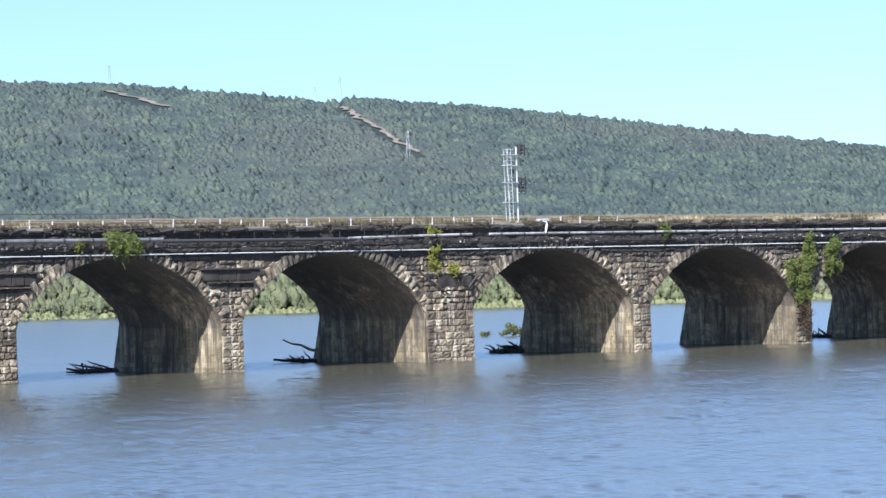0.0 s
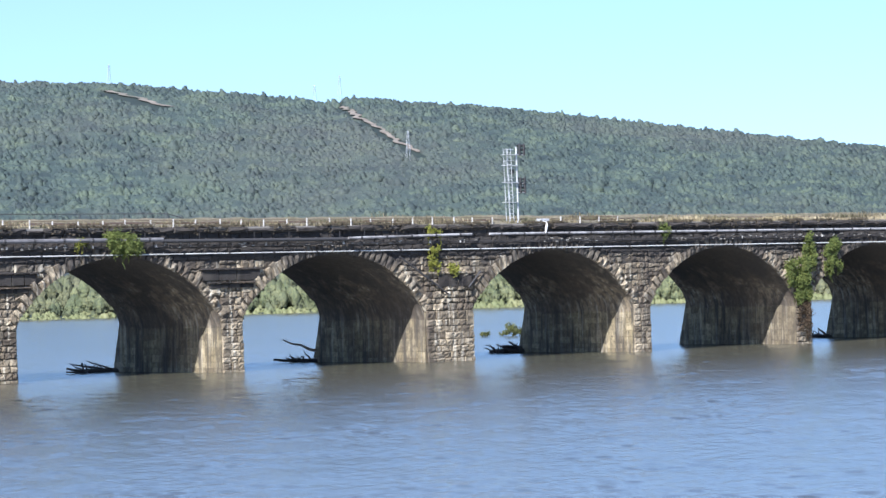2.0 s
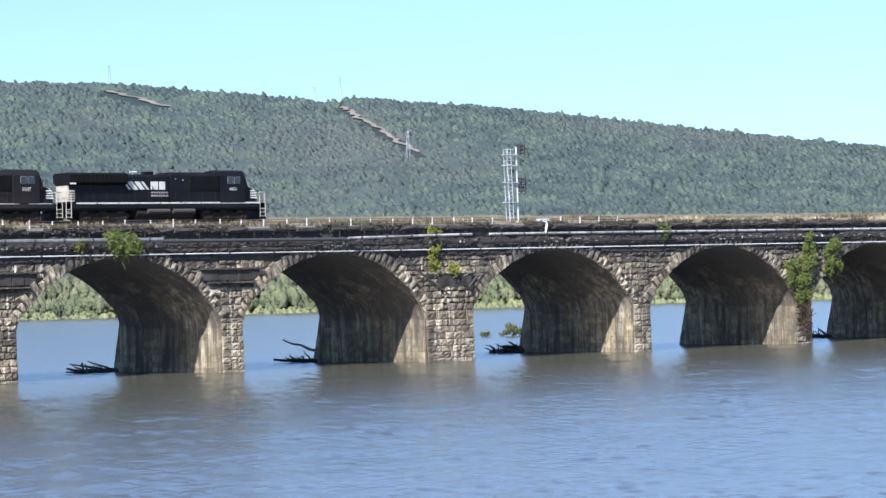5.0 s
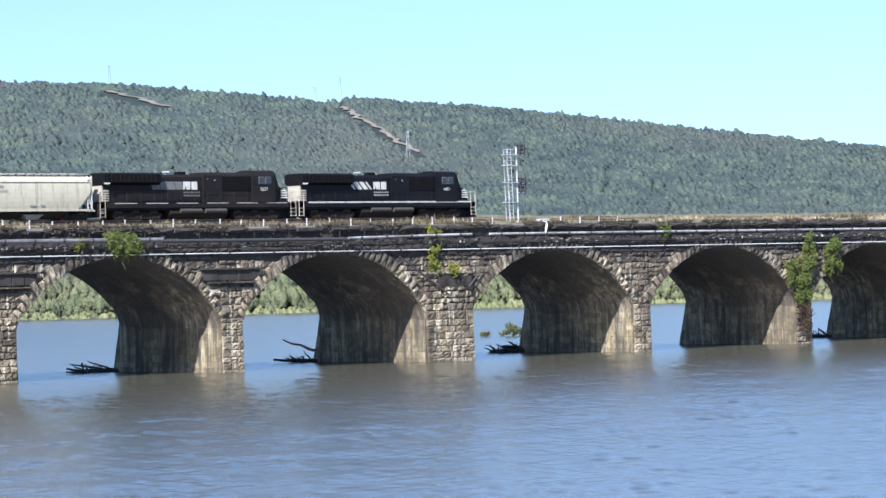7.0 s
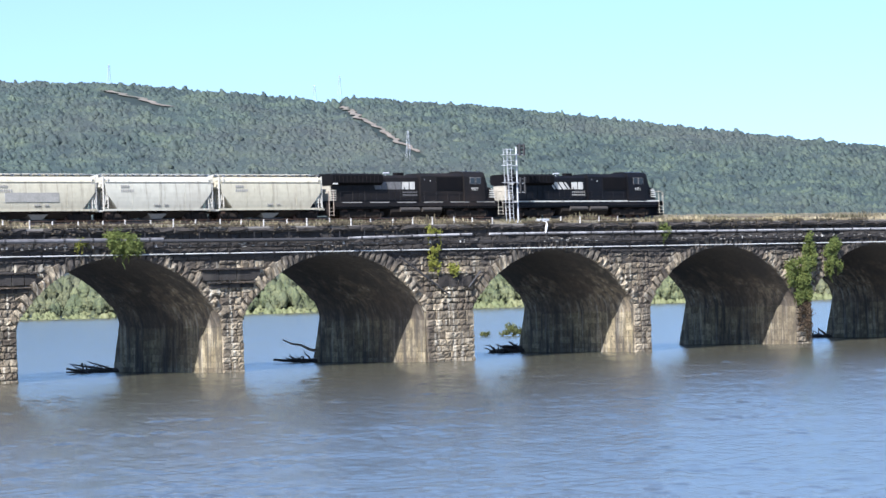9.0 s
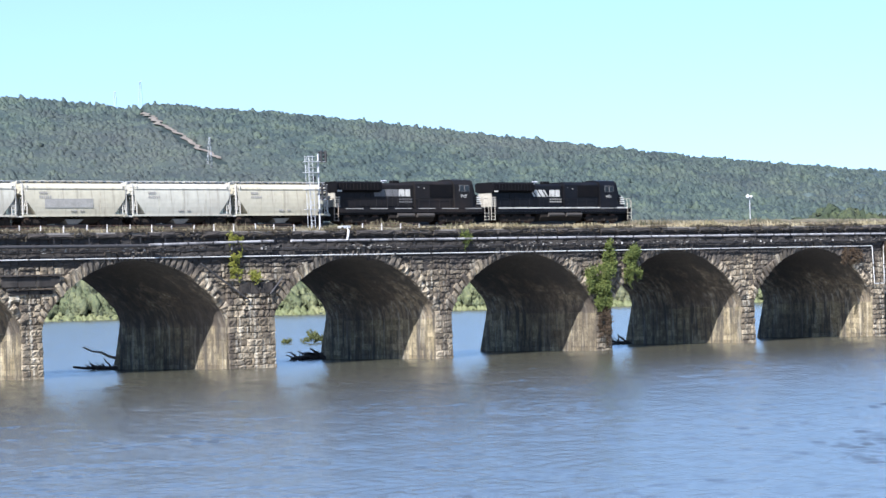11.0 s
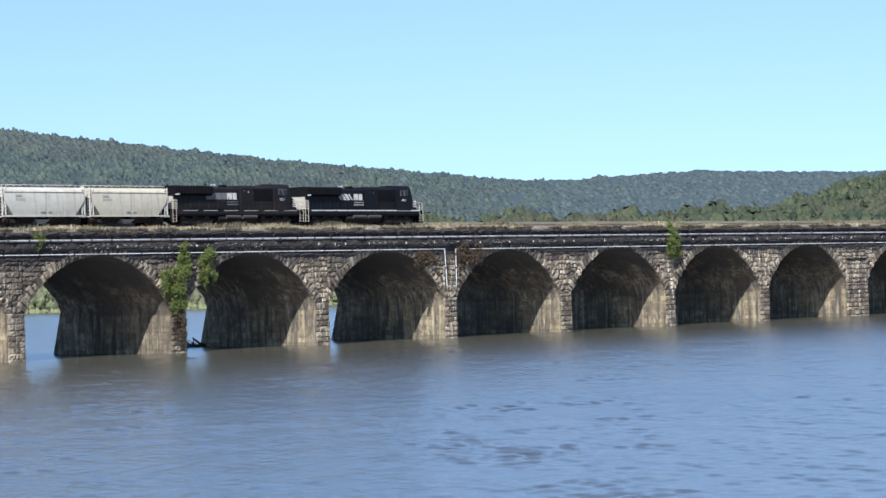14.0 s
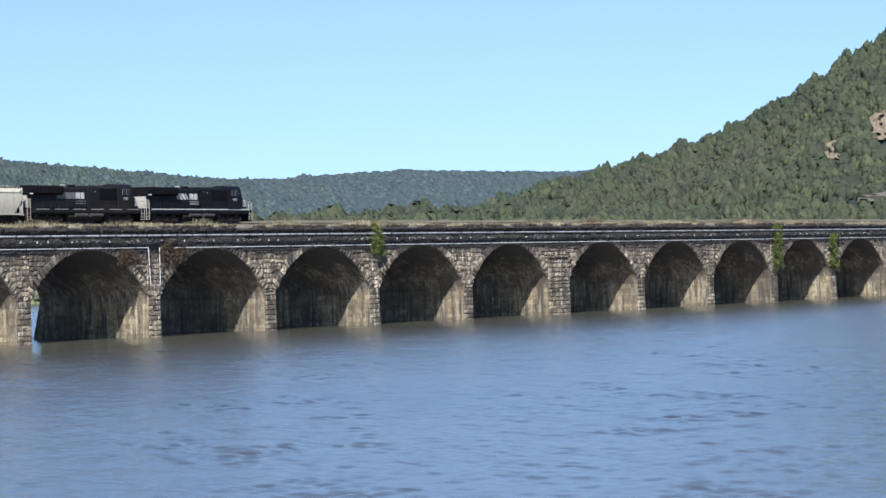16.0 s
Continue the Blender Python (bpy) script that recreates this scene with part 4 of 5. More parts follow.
def outcrops():
    """Bare rock faces on the nearer hill, rough-edged."""
    for az0, az1, el0, el1, mt, lb in ((65.2, 65.66, 1.82, 2.36, ROCK, "bare tan rock face on the wooded hillside"),
                                       (66.1, 66.95, 2.2, 2.95, ROCK, "bare tan rock face on the wooded hillside"),
                                       (65.6, 68.0, 1.02, 1.36, SCREE, "greyish bare slope at the foot of the hillside")):
        n = 24
        v = []
        for j in range(n):
            for i in range(n):
                az = az0 + (az1 - az0) * i / (n - 1)
                el = el0 + (el1 - el0) * j / (n - 1)
                rs = np.linspace(965, 1500, 120)
                es = np.degrees(np.arctan2(land_height(np.full(120, az), rs) - EYE[2], rs))
                r = float(np.interp(el, es, rs)) - 3
                u, w = 2 * i / (n - 1) - 1, 2 * j / (n - 1) - 1
                ragged = u * u * u * u + w * w + 0.9 * noise.noise(Vector((az * 9, el * 9, 4.0))) + 0.5 * noise.noise(Vector((az * 30, el * 30, 5.0)))
                k = noise.noise(Vector((az * 14, el * 14, 1.0))) * 6 + noise.noise(Vector((az * 45, el * 35, 2.0))) * 1.6 - 6
                k += 30 * float(smooth(0.55, 0.95, ragged))
                d = math.radians(az)
                v.append((EYE[0] + (r + k) * math.sin(d), EYE[1] + (r + k) * math.cos(d), EYE[2] + r * math.tan(math.radians(el))))
        f = [(j * n + i, j * n + i + 1, (j + 1) * n + i + 1, (j + 1) * n + i) for j in range(n - 1) for i in range(n - 1)]
        tagged(new("rock_outcrop", Mesh().add(v, f).mesh("rock_outcrop", mt)), lb, "rock", kind="structure")


woods()
strip("bare earth strip under the power line on the mountain", 37.42, 3.66, 1.55, 2.62, 0.085)
strip("pale bare clearing near the mountain top", 32.85, 4.02, 3.4, 3.66, 0.13)
outcrops()

# ================= train =================


def wheelset(parent, x, r):
    M = Mesh()
    M.rod((0, -0.72, 0), (0, 0.72, 0), 0.09, 8)
    for s in (-1, 1):
        M.rod((0, s * 0.70, 0), (0, s * 0.83, 0), r, 20)
        M.rod((0, s * 0.66, 0), (0, s * 0.70, 0), r + 0.03, 20)
        M.rod((0, s * 0.83, 0), (0, s * 0.90, 0), 0.16, 8)
    return part("wheelset", M, RUST, parent, "worn steel wheels on an axle", (x, 0, r))


def truck(parent, x, axles, r, reach):
    M = Mesh()
    for s in (-1, 1):
        y0, y1 = s * 1.0 - 0.07, s * 1.0 + 0.07
        M.prism([(-reach, r + 0.0), (-reach + 0.3, r - 0.22), (reach - 0.3, r - 0.22), (reach, r), (reach - 0.1, r + 0.28), (-reach + 0.1, r + 0.28)], y0, y1)
        for a in axles:
            M.box(a - 0.2, a + 0.2, s * 1.02 - 0.1, s * 1.02 + 0.1, r - 0.2, r + 0.2)
            M.rod((a + 0.38, s * 1.05, r - 0.25), (a + 0.38, s * 1.05, r + 0.25), 0.11, 8)
    M.box(-0.3, 0.3, -0.95, 0.95, r, r + 0.35)
    M.box(-reach + 0.15, reach - 0.15, -0.62, 0.62, r - 0.05, r + 0.62)
    for a in axles:
        M.box(a - 0.55, a + 0.55, -0.78, 0.78, r + 0.18, r + 0.56)
    tr = part("truck", M, UNDER, parent, "grimy cast steel truck", (x, 0, 0))
    return [wheelset(tr, a, r) for a in axles]


def lettering(text, size, at, parent, name="number_lettering"):
    cu = bpy.data.curves.new(name, "FONT")
    cu.body, cu.size, cu.extrude, cu.align_x = text, size, 0.004, "CENTER"
    cu.materials.append(LETTER)
    ob = new(name, cu)
    ob.parent = parent
    ob.matrix_basis = Matrix.Translation(at) @ pose(0, 0, 0, 90, 0, 0)
    return ob


FRAME = mat_plain("worn_frame", (0.16, 0.16, 0.16), 0.5)
TANKGREY = mat_plain("dusty_tank", (0.06, 0.054, 0.048), 0.7, vary=0.4, gloss=0.3)
DIRTYWHITE = mat_plain("dirty_white", (0.40, 0.37, 0.30), 0.6, vary=0.4, scale=5.0, dirt=(0.12, 0.10, 0.08), dirty=0.7)
ROLLING = []          # wheelsets with their radius


DULLPATCH = mat_plain('dulled_patch_paint', (0.15, 0.148, 0.145), 0.6, vary=0.5)


def locomotive(label, paint, number, faded):
    loco = thing("diesel_locomotive", label, "locomotive", group="train on the bridge")
    N = -1            # the side that faces the viewer
    part("underframe", Mesh().box(-10.9, 10.9, -1.5, 1.5, 1.30, 1.72).box(-10.9, 10.9, -1.35, 1.35, 1.12, 1.32), paint, loco)
    # hood
    M = Mesh()
    M.along([(-0.98, 1.74), (0.98, 1.74), (0.98, 4.15), (0.8, 4.38), (-0.8, 4.38), (-0.98, 4.15)], -10.35, 0.6)
    M.along([(-1.3, 1.74), (1.3, 1.74), (1.3, 4.3), (1.05, 4.58), (-1.05, 4.58), (-1.3, 4.3)], 0.6, 6.05)
    hood = part("hood", M, paint, loco, "long engine hood")
    # doors on the hood
    for i in range(11):
        x = -7.7 + i * 0.74
        part("hood_door", Mesh().block(x, x + 0.68, -1.025, -0.97, 1.95, 3.3, 0.015), paint, hood)
    # radiator overhang at the rear
    M = Mesh()
    M.along([(-1.5, 3.62), (-1.1, 3.4), (1.1, 3.4), (1.5, 3.62), (1.5, 4.35), (1.2, 4.52), (-1.2, 4.52), (-1.5, 4.35)], -10.45, -4.3)
    rad = part("radiator_wing", M, GRILLE, loco, "overhanging radiator grille")
    for i in range(12):
        part("grille_bar", Mesh().box(-10.2 + i * 0.48, -10.16 + i * 0.48, -1.53, -1.5, 3.66, 4.3), paint, rad)
    # blower bulge and grille ahead of the cab
    part("air_intake", Mesh().block(2.6, 5.9, -1.36, -1.28, 2.9, 4.2, 0.03), GRILLE, hood)
    # roof fittings
    part("exhaust_pipe", Mesh().block(-1.7, -0.7, -0.3, 0.3, 4.36, 4.68, 0.05), GRILLE, hood)
    part("horn", Mesh().rod((-2.8, 0, 4.38), (-2.8, 0, 4.62), 0.05).rod((-3.1, 0, 4.62), (-2.4, 0, 4.62), 0.08, 8, 0.12), GALV, hood)
    # cab
    M = Mesh()
    M.along([(-1.53, 1.74), (1.53, 1.74), (1.53, 4.25), (1.2, 4.72), (0.5, 4.82), (-0.5, 4.82), (-1.2, 4.72), (-1.53, 4.25)], 6.05, 8.7)
    M.hexa([(8.7, -1.45, 3.0), (9.25, -1.4, 3.0), (9.25, 1.4, 3.0), (8.7, 1.45, 3.0), (8.7, -1.45, 4.6), (8.78, -1.35, 4.6), (8.78, 1.35, 4.6), (8.7, 1.45, 4.6)])
    cab = part("cab", M, paint, loco, "wide crew cab")
    for x0, x1 in ((6.75, 7.4), (7.5, 8.2)):
        win = part("window", Mesh().block(x0, x1, -1.565, -1.52, 3.50, 4.16, 0.02), DULLPATCH, cab, "side window with worn silver frame")
        part("pane", Mesh().box(x0 + 0.025, x1 - 0.06, -1.575, -1.56, 3.53, 4.13), GLASS, win)
    part("windscreen", Mesh().hexa([(9.0, -1.1, 3.5), (9.1, -1.1, 3.5), (9.1, 1.1, 3.5), (9.0, 1.1, 3.5), (8.84, -1.1, 4.35), (8.93, -1.1, 4.35), (8.93, 1.1, 4.35), (8.84, 1.1, 4.35)]), GLASS, cab)
    # nose
    M = Mesh()
    M.hexa([(8.7, -1.3, 1.74), (10.35, -1.15, 1.74), (10.35, 1.15, 1.74), (8.7, 1.3, 1.74), (8.7, -1.3, 3.42), (10.05, -0.95, 3.05), (10.05, 0.95, 3.05), (8.7, 1.3, 3.42)])
    nose = part("nose", M, paint, loco, "low sloping nose")
    for i in range(4):
        z = 2.15 + i * 0.22
        part("stripe", Mesh().hexa([(9.62 + i * 0.01, -1.262 + i * 0.02, z), (10.33 - 0.03 * i, -1.20 + i * 0.02, z), (10.33 - 0.03 * i, -1.1, z), (9.62, -1.1, z),
                                    (9.55, -1.25 + i * 0.02, z + 0.12), (10.31 - 0.03 * i, -1.18 + i * 0.02, z + 0.12), (10.31 - 0.03 * i, -1.1, z + 0.12), (9.55, -1.1, z + 0.12)]), LETTER, nose, "white safety stripe")
    part("number_board", Mesh().box(10.02, 10.2, -0.9, 0.9, 2.95, 3.1), LETTER, nose)
    # ends
    part("front_platform", Mesh().box(10.3, 11.05, -1.5, 1.5, 1.25, 1.7).hexa([(10.7, -1.4, 0.2), (11.3, -1.3, 0.2), (11.3, 1.3, 0.2), (10.7, 1.4, 0.2), (10.7, -1.4, 1.25), (10.95, -1.3, 1.25), (10.95, 1.3, 1.25), (10.7, 1.4, 1.25)]), paint, loco)
    part("rear_platform", Mesh().box(-11.05, -10.3, -1.5, 1.5, 1.25, 1.7).box(-11.1, -10.9, -1.4, 1.4, 0.45, 1.25), paint, loco)
    part("coupler", Mesh().box(10.9, 11.2, -0.15, 0.15, 0.75, 1.0), RUST, loco)
    part("coupler", Mesh().box(-11.2, -10.9, -0.15, 0.15, 0.75, 1.0), RUST, loco)
    endp = part("end_panel", Mesh().box(-10.47, -10.36, -0.98, 0.98, 1.9, 3.35).box(-10.36, -9.75, -1.03, -0.985, 1.9, 2.95), DIRTYWHITE, loco, "dirty white panel at the rear end")
    part("rear_number_board", Mesh().box(-10.5, -9.9, -1.54, -1.5, 3.45, 3.6), LETTER, loco, "small white number board")
    for i in range(7):
        part("marker", Mesh().box(1.0 + i * 0.8, 1.08 + i * 0.8, -1.325, -1.3, 3.9 - 0.12 * (i % 3), 4.02 - 0.12 * (i % 3)), LETTER if i % 2 else FRAME, hood)
    for i in range(4):
        part("stripe", Mesh().box(-10.36, -9.75, -1.045, -1.03, 2.05 + i * 0.22, 2.13 + i * 0.22), paint, endp, "dark safety stripe")
    # handrails and steps
    M = Mesh()
    for x in (10.45, 11.0):
        for s in (-1.42, 1.42):
            M.rod((x, s, 1.7), (x, s, 2.75), 0.025, 6)
    for s in (-1.42, 1.42):
        M.rod((10.45, s, 2.75), (11.0, s, 2.75), 0.025, 6)
    M.rod((11.0, -1.42, 2.75), (11.0, 1.42, 2.75), 0.025, 6)
    for i in range(3):
        M.box(10.5, 11.0, -1.52, -1.3, 0.45 + i * 0.35, 0.5 + i * 0.35)
    M.rod((10.45, -1.52, 0.4), (10.45, -1.52, 2.4), 0.025, 6)
    M.rod((11.05, -1.52, 0.4), (11.05, -1.52, 2.6), 0.03, 6)
    part("front_handrail", M, DIRTYWHITE, loco, "white grab irons and steps")
    M = Mesh()
    for x in (-10.45, -11.0):
        M.rod((x, -1.5, 0.4), (x, -1.5, 2.7), 0.045, 6)
    M.rod((-11.0, -1.42, 2.75), (-11.0, 1.42, 2.75), 0.025, 6)
    for i in range(3):
        M.box(-11.0, -10.5, -1.52, -1.3, 0.45 + i * 0.35, 0.5 + i * 0.35)
    part("rear_handrail", M, DIRTYWHITE if not faded else DRIFT_PALE, loco, "grab irons and steps")
    M = Mesh()
    for i in range(11):
        M.rod((-9.6 + i * 1.5, -1.46, 1.72), (-9.6 + i * 1.5, -1.46, 2.75), 0.018, 5)
    M.rod((-9.6, -1.46, 2.75), (5.6, -1.46, 2.75), 0.018, 5)
    part("side_handrail", M, paint, loco)
    # sill stripe, in lengths
    if not faded:
        for i in range(9):
            part("sill_stripe", Mesh().box(-9.9 + i * 2.28, -9.9 + i * 2.28 + 2.16, -1.515, -1.49, 1.66, 1.80), LETTER, loco, "white sill stripe")
    else:
        for i in range(6):
            part("sill_stripe", Mesh().box(-9.4 + i * 3.4, -9.4 + i * 3.4 + 2.4, -1.512, -1.49, 1.66, 1.74), GREYPATCH, loco, "worn pale sill stripe")
    # emblem as plain shapes: slanting pale bands and two white blocks with notches
    mt = LETTER if not faded else DULLPATCH
    for x0, x1 in ((-4.5, -4.25), (-4.05, -3.45), (-3.25, -2.7), (-2.5, -2.25)) if not faded else ((-5.1, -4.2), (-4.15, -3.5), (-3.45, -2.5), (-2.45, -1.6)):
        lean = 0.55 if not faded else 0.15
        part("emblem", Mesh().hexa([(x0 + lean, -1.045, 2.98), (x1 + lean, -1.045, 2.98), (x1 + lean, -1.03, 2.98), (x0 + lean, -1.03, 2.98),
                                    (x0 - 0.1, -1.045, 3.72), (x1 - 0.1, -1.045, 3.72), (x1 - 0.1, -1.03, 3.72), (x0 - 0.1, -1.03, 3.72)]), mt, hood, "plain pale emblem shape")
    M = Mesh().box(-1.55, -1.37, -1.05, -1.03, 2.98, 3.72)
    M.hexa([(-1.17, -1.052, 2.98), (-0.75, -1.052, 2.98), (-0.75, -1.03, 2.98), (-1.17, -1.03, 2.98),
            (-1.53, -1.052, 3.72), (-0.75, -1.052, 3.72), (-0.75, -1.03, 3.72), (-1.53, -1.03, 3.72)])
    part("emblem", M, LETTER, hood, "plain white emblem shape")
    part("emblem", Mesh().block(-0.62, 0.05, -1.05, -1.03, 2.98, 3.72, 0.01), LETTER, hood, "plain white emblem shape")
    for i in range(2):
        M = Mesh()
        for k in range(7):
            M.box(-1.5 + 0.27 * k, -1.31 + 0.27 * k, -1.045, -1.03, 2.64 - 0.3 * i, 2.80 - 0.3 * i)
        part("lettering_bar", M, GREYPATCH if not faded else DULLPATCH, hood)
    lettering(number, 0.46, (7.35, -1.575, 2.84), cab)
    # below the sill
    M = Mesh().along([(-1.35, 0.75), (-1.0, 0.3), (1.0, 0.3), (1.35, 0.75), (1.35, 1.2), (-1.35, 1.2)], -3.3, 3.2)
    tank = part("fuel_tank", M, UNDER, loco, "grimy fuel tank")
    for x0, x1 in ((-2.2, 0.2), (0.6, 3.0)):
        part("air_reservoir", Mesh().rod((x0, -1.38, 0.98), (x1, -1.38, 0.98), 0.22, 12), TANKGREY, tank)
    for x in (-6.7, 6.7):
        for ws in truck(loco, x, (-1.95, 0.0, 1.95), 0.53, 2.75):
            ROLLING.append((ws, 0.53))
    return loco


def hopper_profile():
    """Half of the body's round outline and its mirror image."""
    pts = [(-(1.6 - 0.1 * ((z - 2.4) / 1.28) ** 2), z) for z in (1.12, 1.5, 1.9, 2.3, 2.7, 3.05, 3.4)]
    pts += [(-1.53 * (1 - ((z - 3.4) / 0.95) ** 2.2) ** 0.5, z) for z in (3.6, 3.8, 3.96, 4.1, 4.2, 4.28, 4.33)]
    return pts + [(-y, z) for y, z in reversed(pts)]


CREAM = mat_plain('cream_white_paint', (0.50, 0.48, 0.42), 0.5, vary=0.2, dirty=0.3)
GRAFFITI_GREY = mat_plain('sprayed_grey', (0.25, 0.25, 0.27), 0.6, vary=0.6, scale=3.0)
GRAFFITI_YELLOW = mat_plain('sprayed_yellow', (0.36, 0.35, 0.16), 0.6, vary=0.6, scale=3.0)


def hopper_car(label, tint, patch, marked=False):
    car = thing("covered_hopper", label, "freight car", group="train on the bridge")
    # body: full length above, ends sloping in below
    prof = hopper_profile()
    M = Mesh()
    n = len(prof)

    def end_x(z):
        return 5.85 if z > 2.75 else 5.85 - (2.75 - z) * 0.85
    xs = [-1.0, -0.55, 0.0, 0.55, 1.0]
    v, f = [], []
    for s in xs:
        v += [(s * end_x(z), y, z) for y, z in prof]
    for j in range(len(xs) - 1):
        f += [(j * n + i, j * n + (i + 1) % n, (j + 1) * n + (i + 1) % n, (j + 1) * n + i) for i in range(n)]
    f = [q[::-1] for q in f]
    f += [tuple(range(n)), tuple(range(5 * n - 1, 4 * n - 1, -1))]
    M.add(v, f)
    body = part("body", M, tint, car, "curved pale steel body")
    M = Mesh()
    for s in (-1, 1):
        M.box(-6.1, 6.1, s * 1.5 - 0.06, s * 1.5 + 0.06, 1.02, 1.2)
    part("side_sill", M, tint, car, "pale side sill")
    # roof walkway and hatches
    M = Mesh()
    for s in (-0.75, 0.75):
        M.box(-6.1, 6.1, s - 0.3, s + 0.3, 4.36, 4.40)
        for i in range(14):
            M.box(-5.9 + i * 0.9, -5.84 + i * 0.9, s - 0.25, s + 0.25, 4.2, 4.36)
    roof = part("roof_walkway", M, GALV, car, "galvanised roof walkway")
    for i in range(10):
        part("hatch", Mesh().block(-5.4 + i * 1.1, -4.55 + i * 1.1, -0.38, 0.38, 4.3, 4.46, 0.04), tint, body, "round-edged loading hatch")
    # seams
    for x in (-2.9, 0.0, 2.9):
        M = Mesh()
        for (ya, za), (yb, zb) in zip(prof[:12], prof[1:13]):
            M.rod((x, ya * 1.003, za), (x, yb * 1.003, zb), 0.02, 4)
        part("seam", M, tint, body)
    # ends: posts, ladders, platform
    for s in (-1, 1):
        M = Mesh()
        for y in (-1.45, -0.5, 0.5, 1.45):
            M.box(s * 6.0 - 0.05, s * 6.0 + 0.05, y - 0.05, y + 0.05, 1.0, 4.2 if abs(y) > 1 else 2.8)
            M.rod((s * 6.0, y, 1.1), (s * 5.6, y, 2.9), 0.04, 6)
        for i in range(8):
            M.box(s * 6.05 - 0.02, s * 6.05 + 0.02, -1.45, -1.0, 1.3 + i * 0.36, 1.34 + i * 0.36)
            M.box(s * 5.55, s * 6.0, -1.5, -1.46, 1.3 + i * 0.36, 1.34 + i * 0.36)
        M.box(s * 5.55 - 0.03, s * 5.55 + 0.03, -1.54, -1.46, 1.1, 4.2)
        M.box(s * 6.2 - 0.35, s * 6.2 + 0.1, -1.5, 1.5, 0.95, 1.1)
        part("end_ladder", M, CREAM, car, "white end posts and ladder")
        part("coupler", Mesh().box(min(s * 6.1, s * 6.4), max(s * 6.1, s * 6.4), -0.15, 0.15, 0.75, 1.0), RUST, car)
    # bays below
    M = Mesh().box(-6.2, 6.2, -0.4, 0.4, 0.8, 1.15)
    for x in (-2.1, 2.1):
        M.hexa([(x - 0.7, -0.7, 0.35), (x + 0.7, -0.7, 0.35), (x + 0.7, 0.7, 0.35), (x - 0.7, 0.7, 0.35), (x - 1.9, -1.4, 1.12), (x + 1.9, -1.4, 1.12), (x + 1.9, 1.4, 1.12), (x - 1.9, 1.4, 1.12)])
    part("discharge_bay", M, UNDER, car, "dark discharge chutes")
    part("outlet_gate", Mesh().hexa([(-0.55, -1.0, 0.3), (0.55, -1.0, 0.3), (0.55, 1.0, 0.3), (-0.55, 1.0, 0.3), (-1.05, -1.25, 0.75), (1.05, -1.25, 0.75), (1.05, 1.25, 0.75), (-1.05, 1.25, 0.75)]), GREYPATCH, car, "pale grey outlet gate")
    part("seam_line", Mesh().box(-5.85, 5.85, -1.575, -1.5, 3.63, 3.67), tint, body, "welded seam under the roof")
    for s in (-1, 1):
        part("end_sheet", Mesh().box(min(s * 5.84, s * 5.98), max(s * 5.84, s * 5.98), -1.4, 1.4, 3.05, 4.1), tint, car, "white upper end sheet")
    if patch:
        part("paint_patch", Mesh().box(-3.6, 2.0, -1.625, -1.59, 1.85, 2.7), GREYPATCH, body, "grey repainted patch")
    if marked:
        for x0, x1, z, h, mt in ((-4.0, -1.7, 1.35, 0.55, GRAFFITI_GREY), (-0.9, 2.1, 1.4, 0.5, GRAFFITI_YELLOW)):
            part("spray_paint", Mesh().block(x0, x1, -1.615, -1.55, z, z + h, 0.02), mt, body, "faded spray-painted patch")
    for i, (x0, x1, z) in enumerate(((-4.2, -3.2, 3.15), (-4.2, -2.75, 2.75), (-0.6, 0.2, 1.5), (0.5, 1.2, 1.5))):
        M = Mesh()
        for k in range(int((x1 - x0) / 0.24)):
            M.box(x0 + 0.24 * k, x0 + 0.24 * k + 0.15, -1.622, -1.58, z, z + (0.24 if i < 2 else 0.14))
        part("lettering_bar", M, GREYPATCH, body)
    for x in (-4.35, 4.35):
        for ws in truck(car, x, (-0.85, 0.85), 0.45, 1.25):
            ROLLING.append((ws, 0.45))
    return car


SPEED = 13.03
TRAIN = []           # things with their place behind the leading number
loco_a = locomotive("glossy black diesel freight locomotive with white sill stripe", LOCO, "4451", False)
TRAIN.append((loco_a, -7.55))
loco_b = locomotive("faded brownish-black diesel locomotive coupled behind the leader", LOCO_B, "9537", True)
TRAIN.append((loco_b, -30.0))
HOPPER_B = mat_plain("chalky_car_paint", (0.45, 0.435, 0.36), 0.55, vary=0.15, scale=1.5, dirt=(0.33, 0.30, 0.24), dirty=0.7, gloss=0.3, streaks=0.5)
for i in range(7):
    car = hopper_car("pale grey covered hopper car with white ladders" + (" and grey patch" if i % 4 == 2 else ""), HOPPER if i % 2 == 0 else HOPPER_B, i % 4 == 2, i == 3)
    TRAIN.append((car, -47.85 - 12.8 * i))

# ================= bridge furniture =================


OFFWHITE = mat_plain("chipped_white_paint", (0.60, 0.58, 0.54), 0.7, vary=0.5, scale=8.0, dirty=0.8)


def railing(x0, xs, label):
    r = thing("railing", label, "railing", (0, 0.6, 13.4), "deck railings")
    for x in xs:
        part("post", Mesh().block(x - 0.05, x + 0.05, -0.05, 0.05, 0, 0.74 + 0.05 * math.sin(x * 7), 0.01), OFFWHITE, r, "chipped white post")
    for z in (0.38, 0.68):
        part("rail", Mesh().rod((min(xs), 0, z), (max(xs), 0, z), 0.025, 6), RUST, r, "thin rusty rail")
    return r


railing(0, [-45.25 + 2.55 * i + 0.12 * math.sin(i * 2.3) for i in range(31)], "low railing of white posts with rusty rails on the deck")
railing(0, [40.4 + 2.62 * i for i in range(4)], "short low railing of white posts on the deck edge")

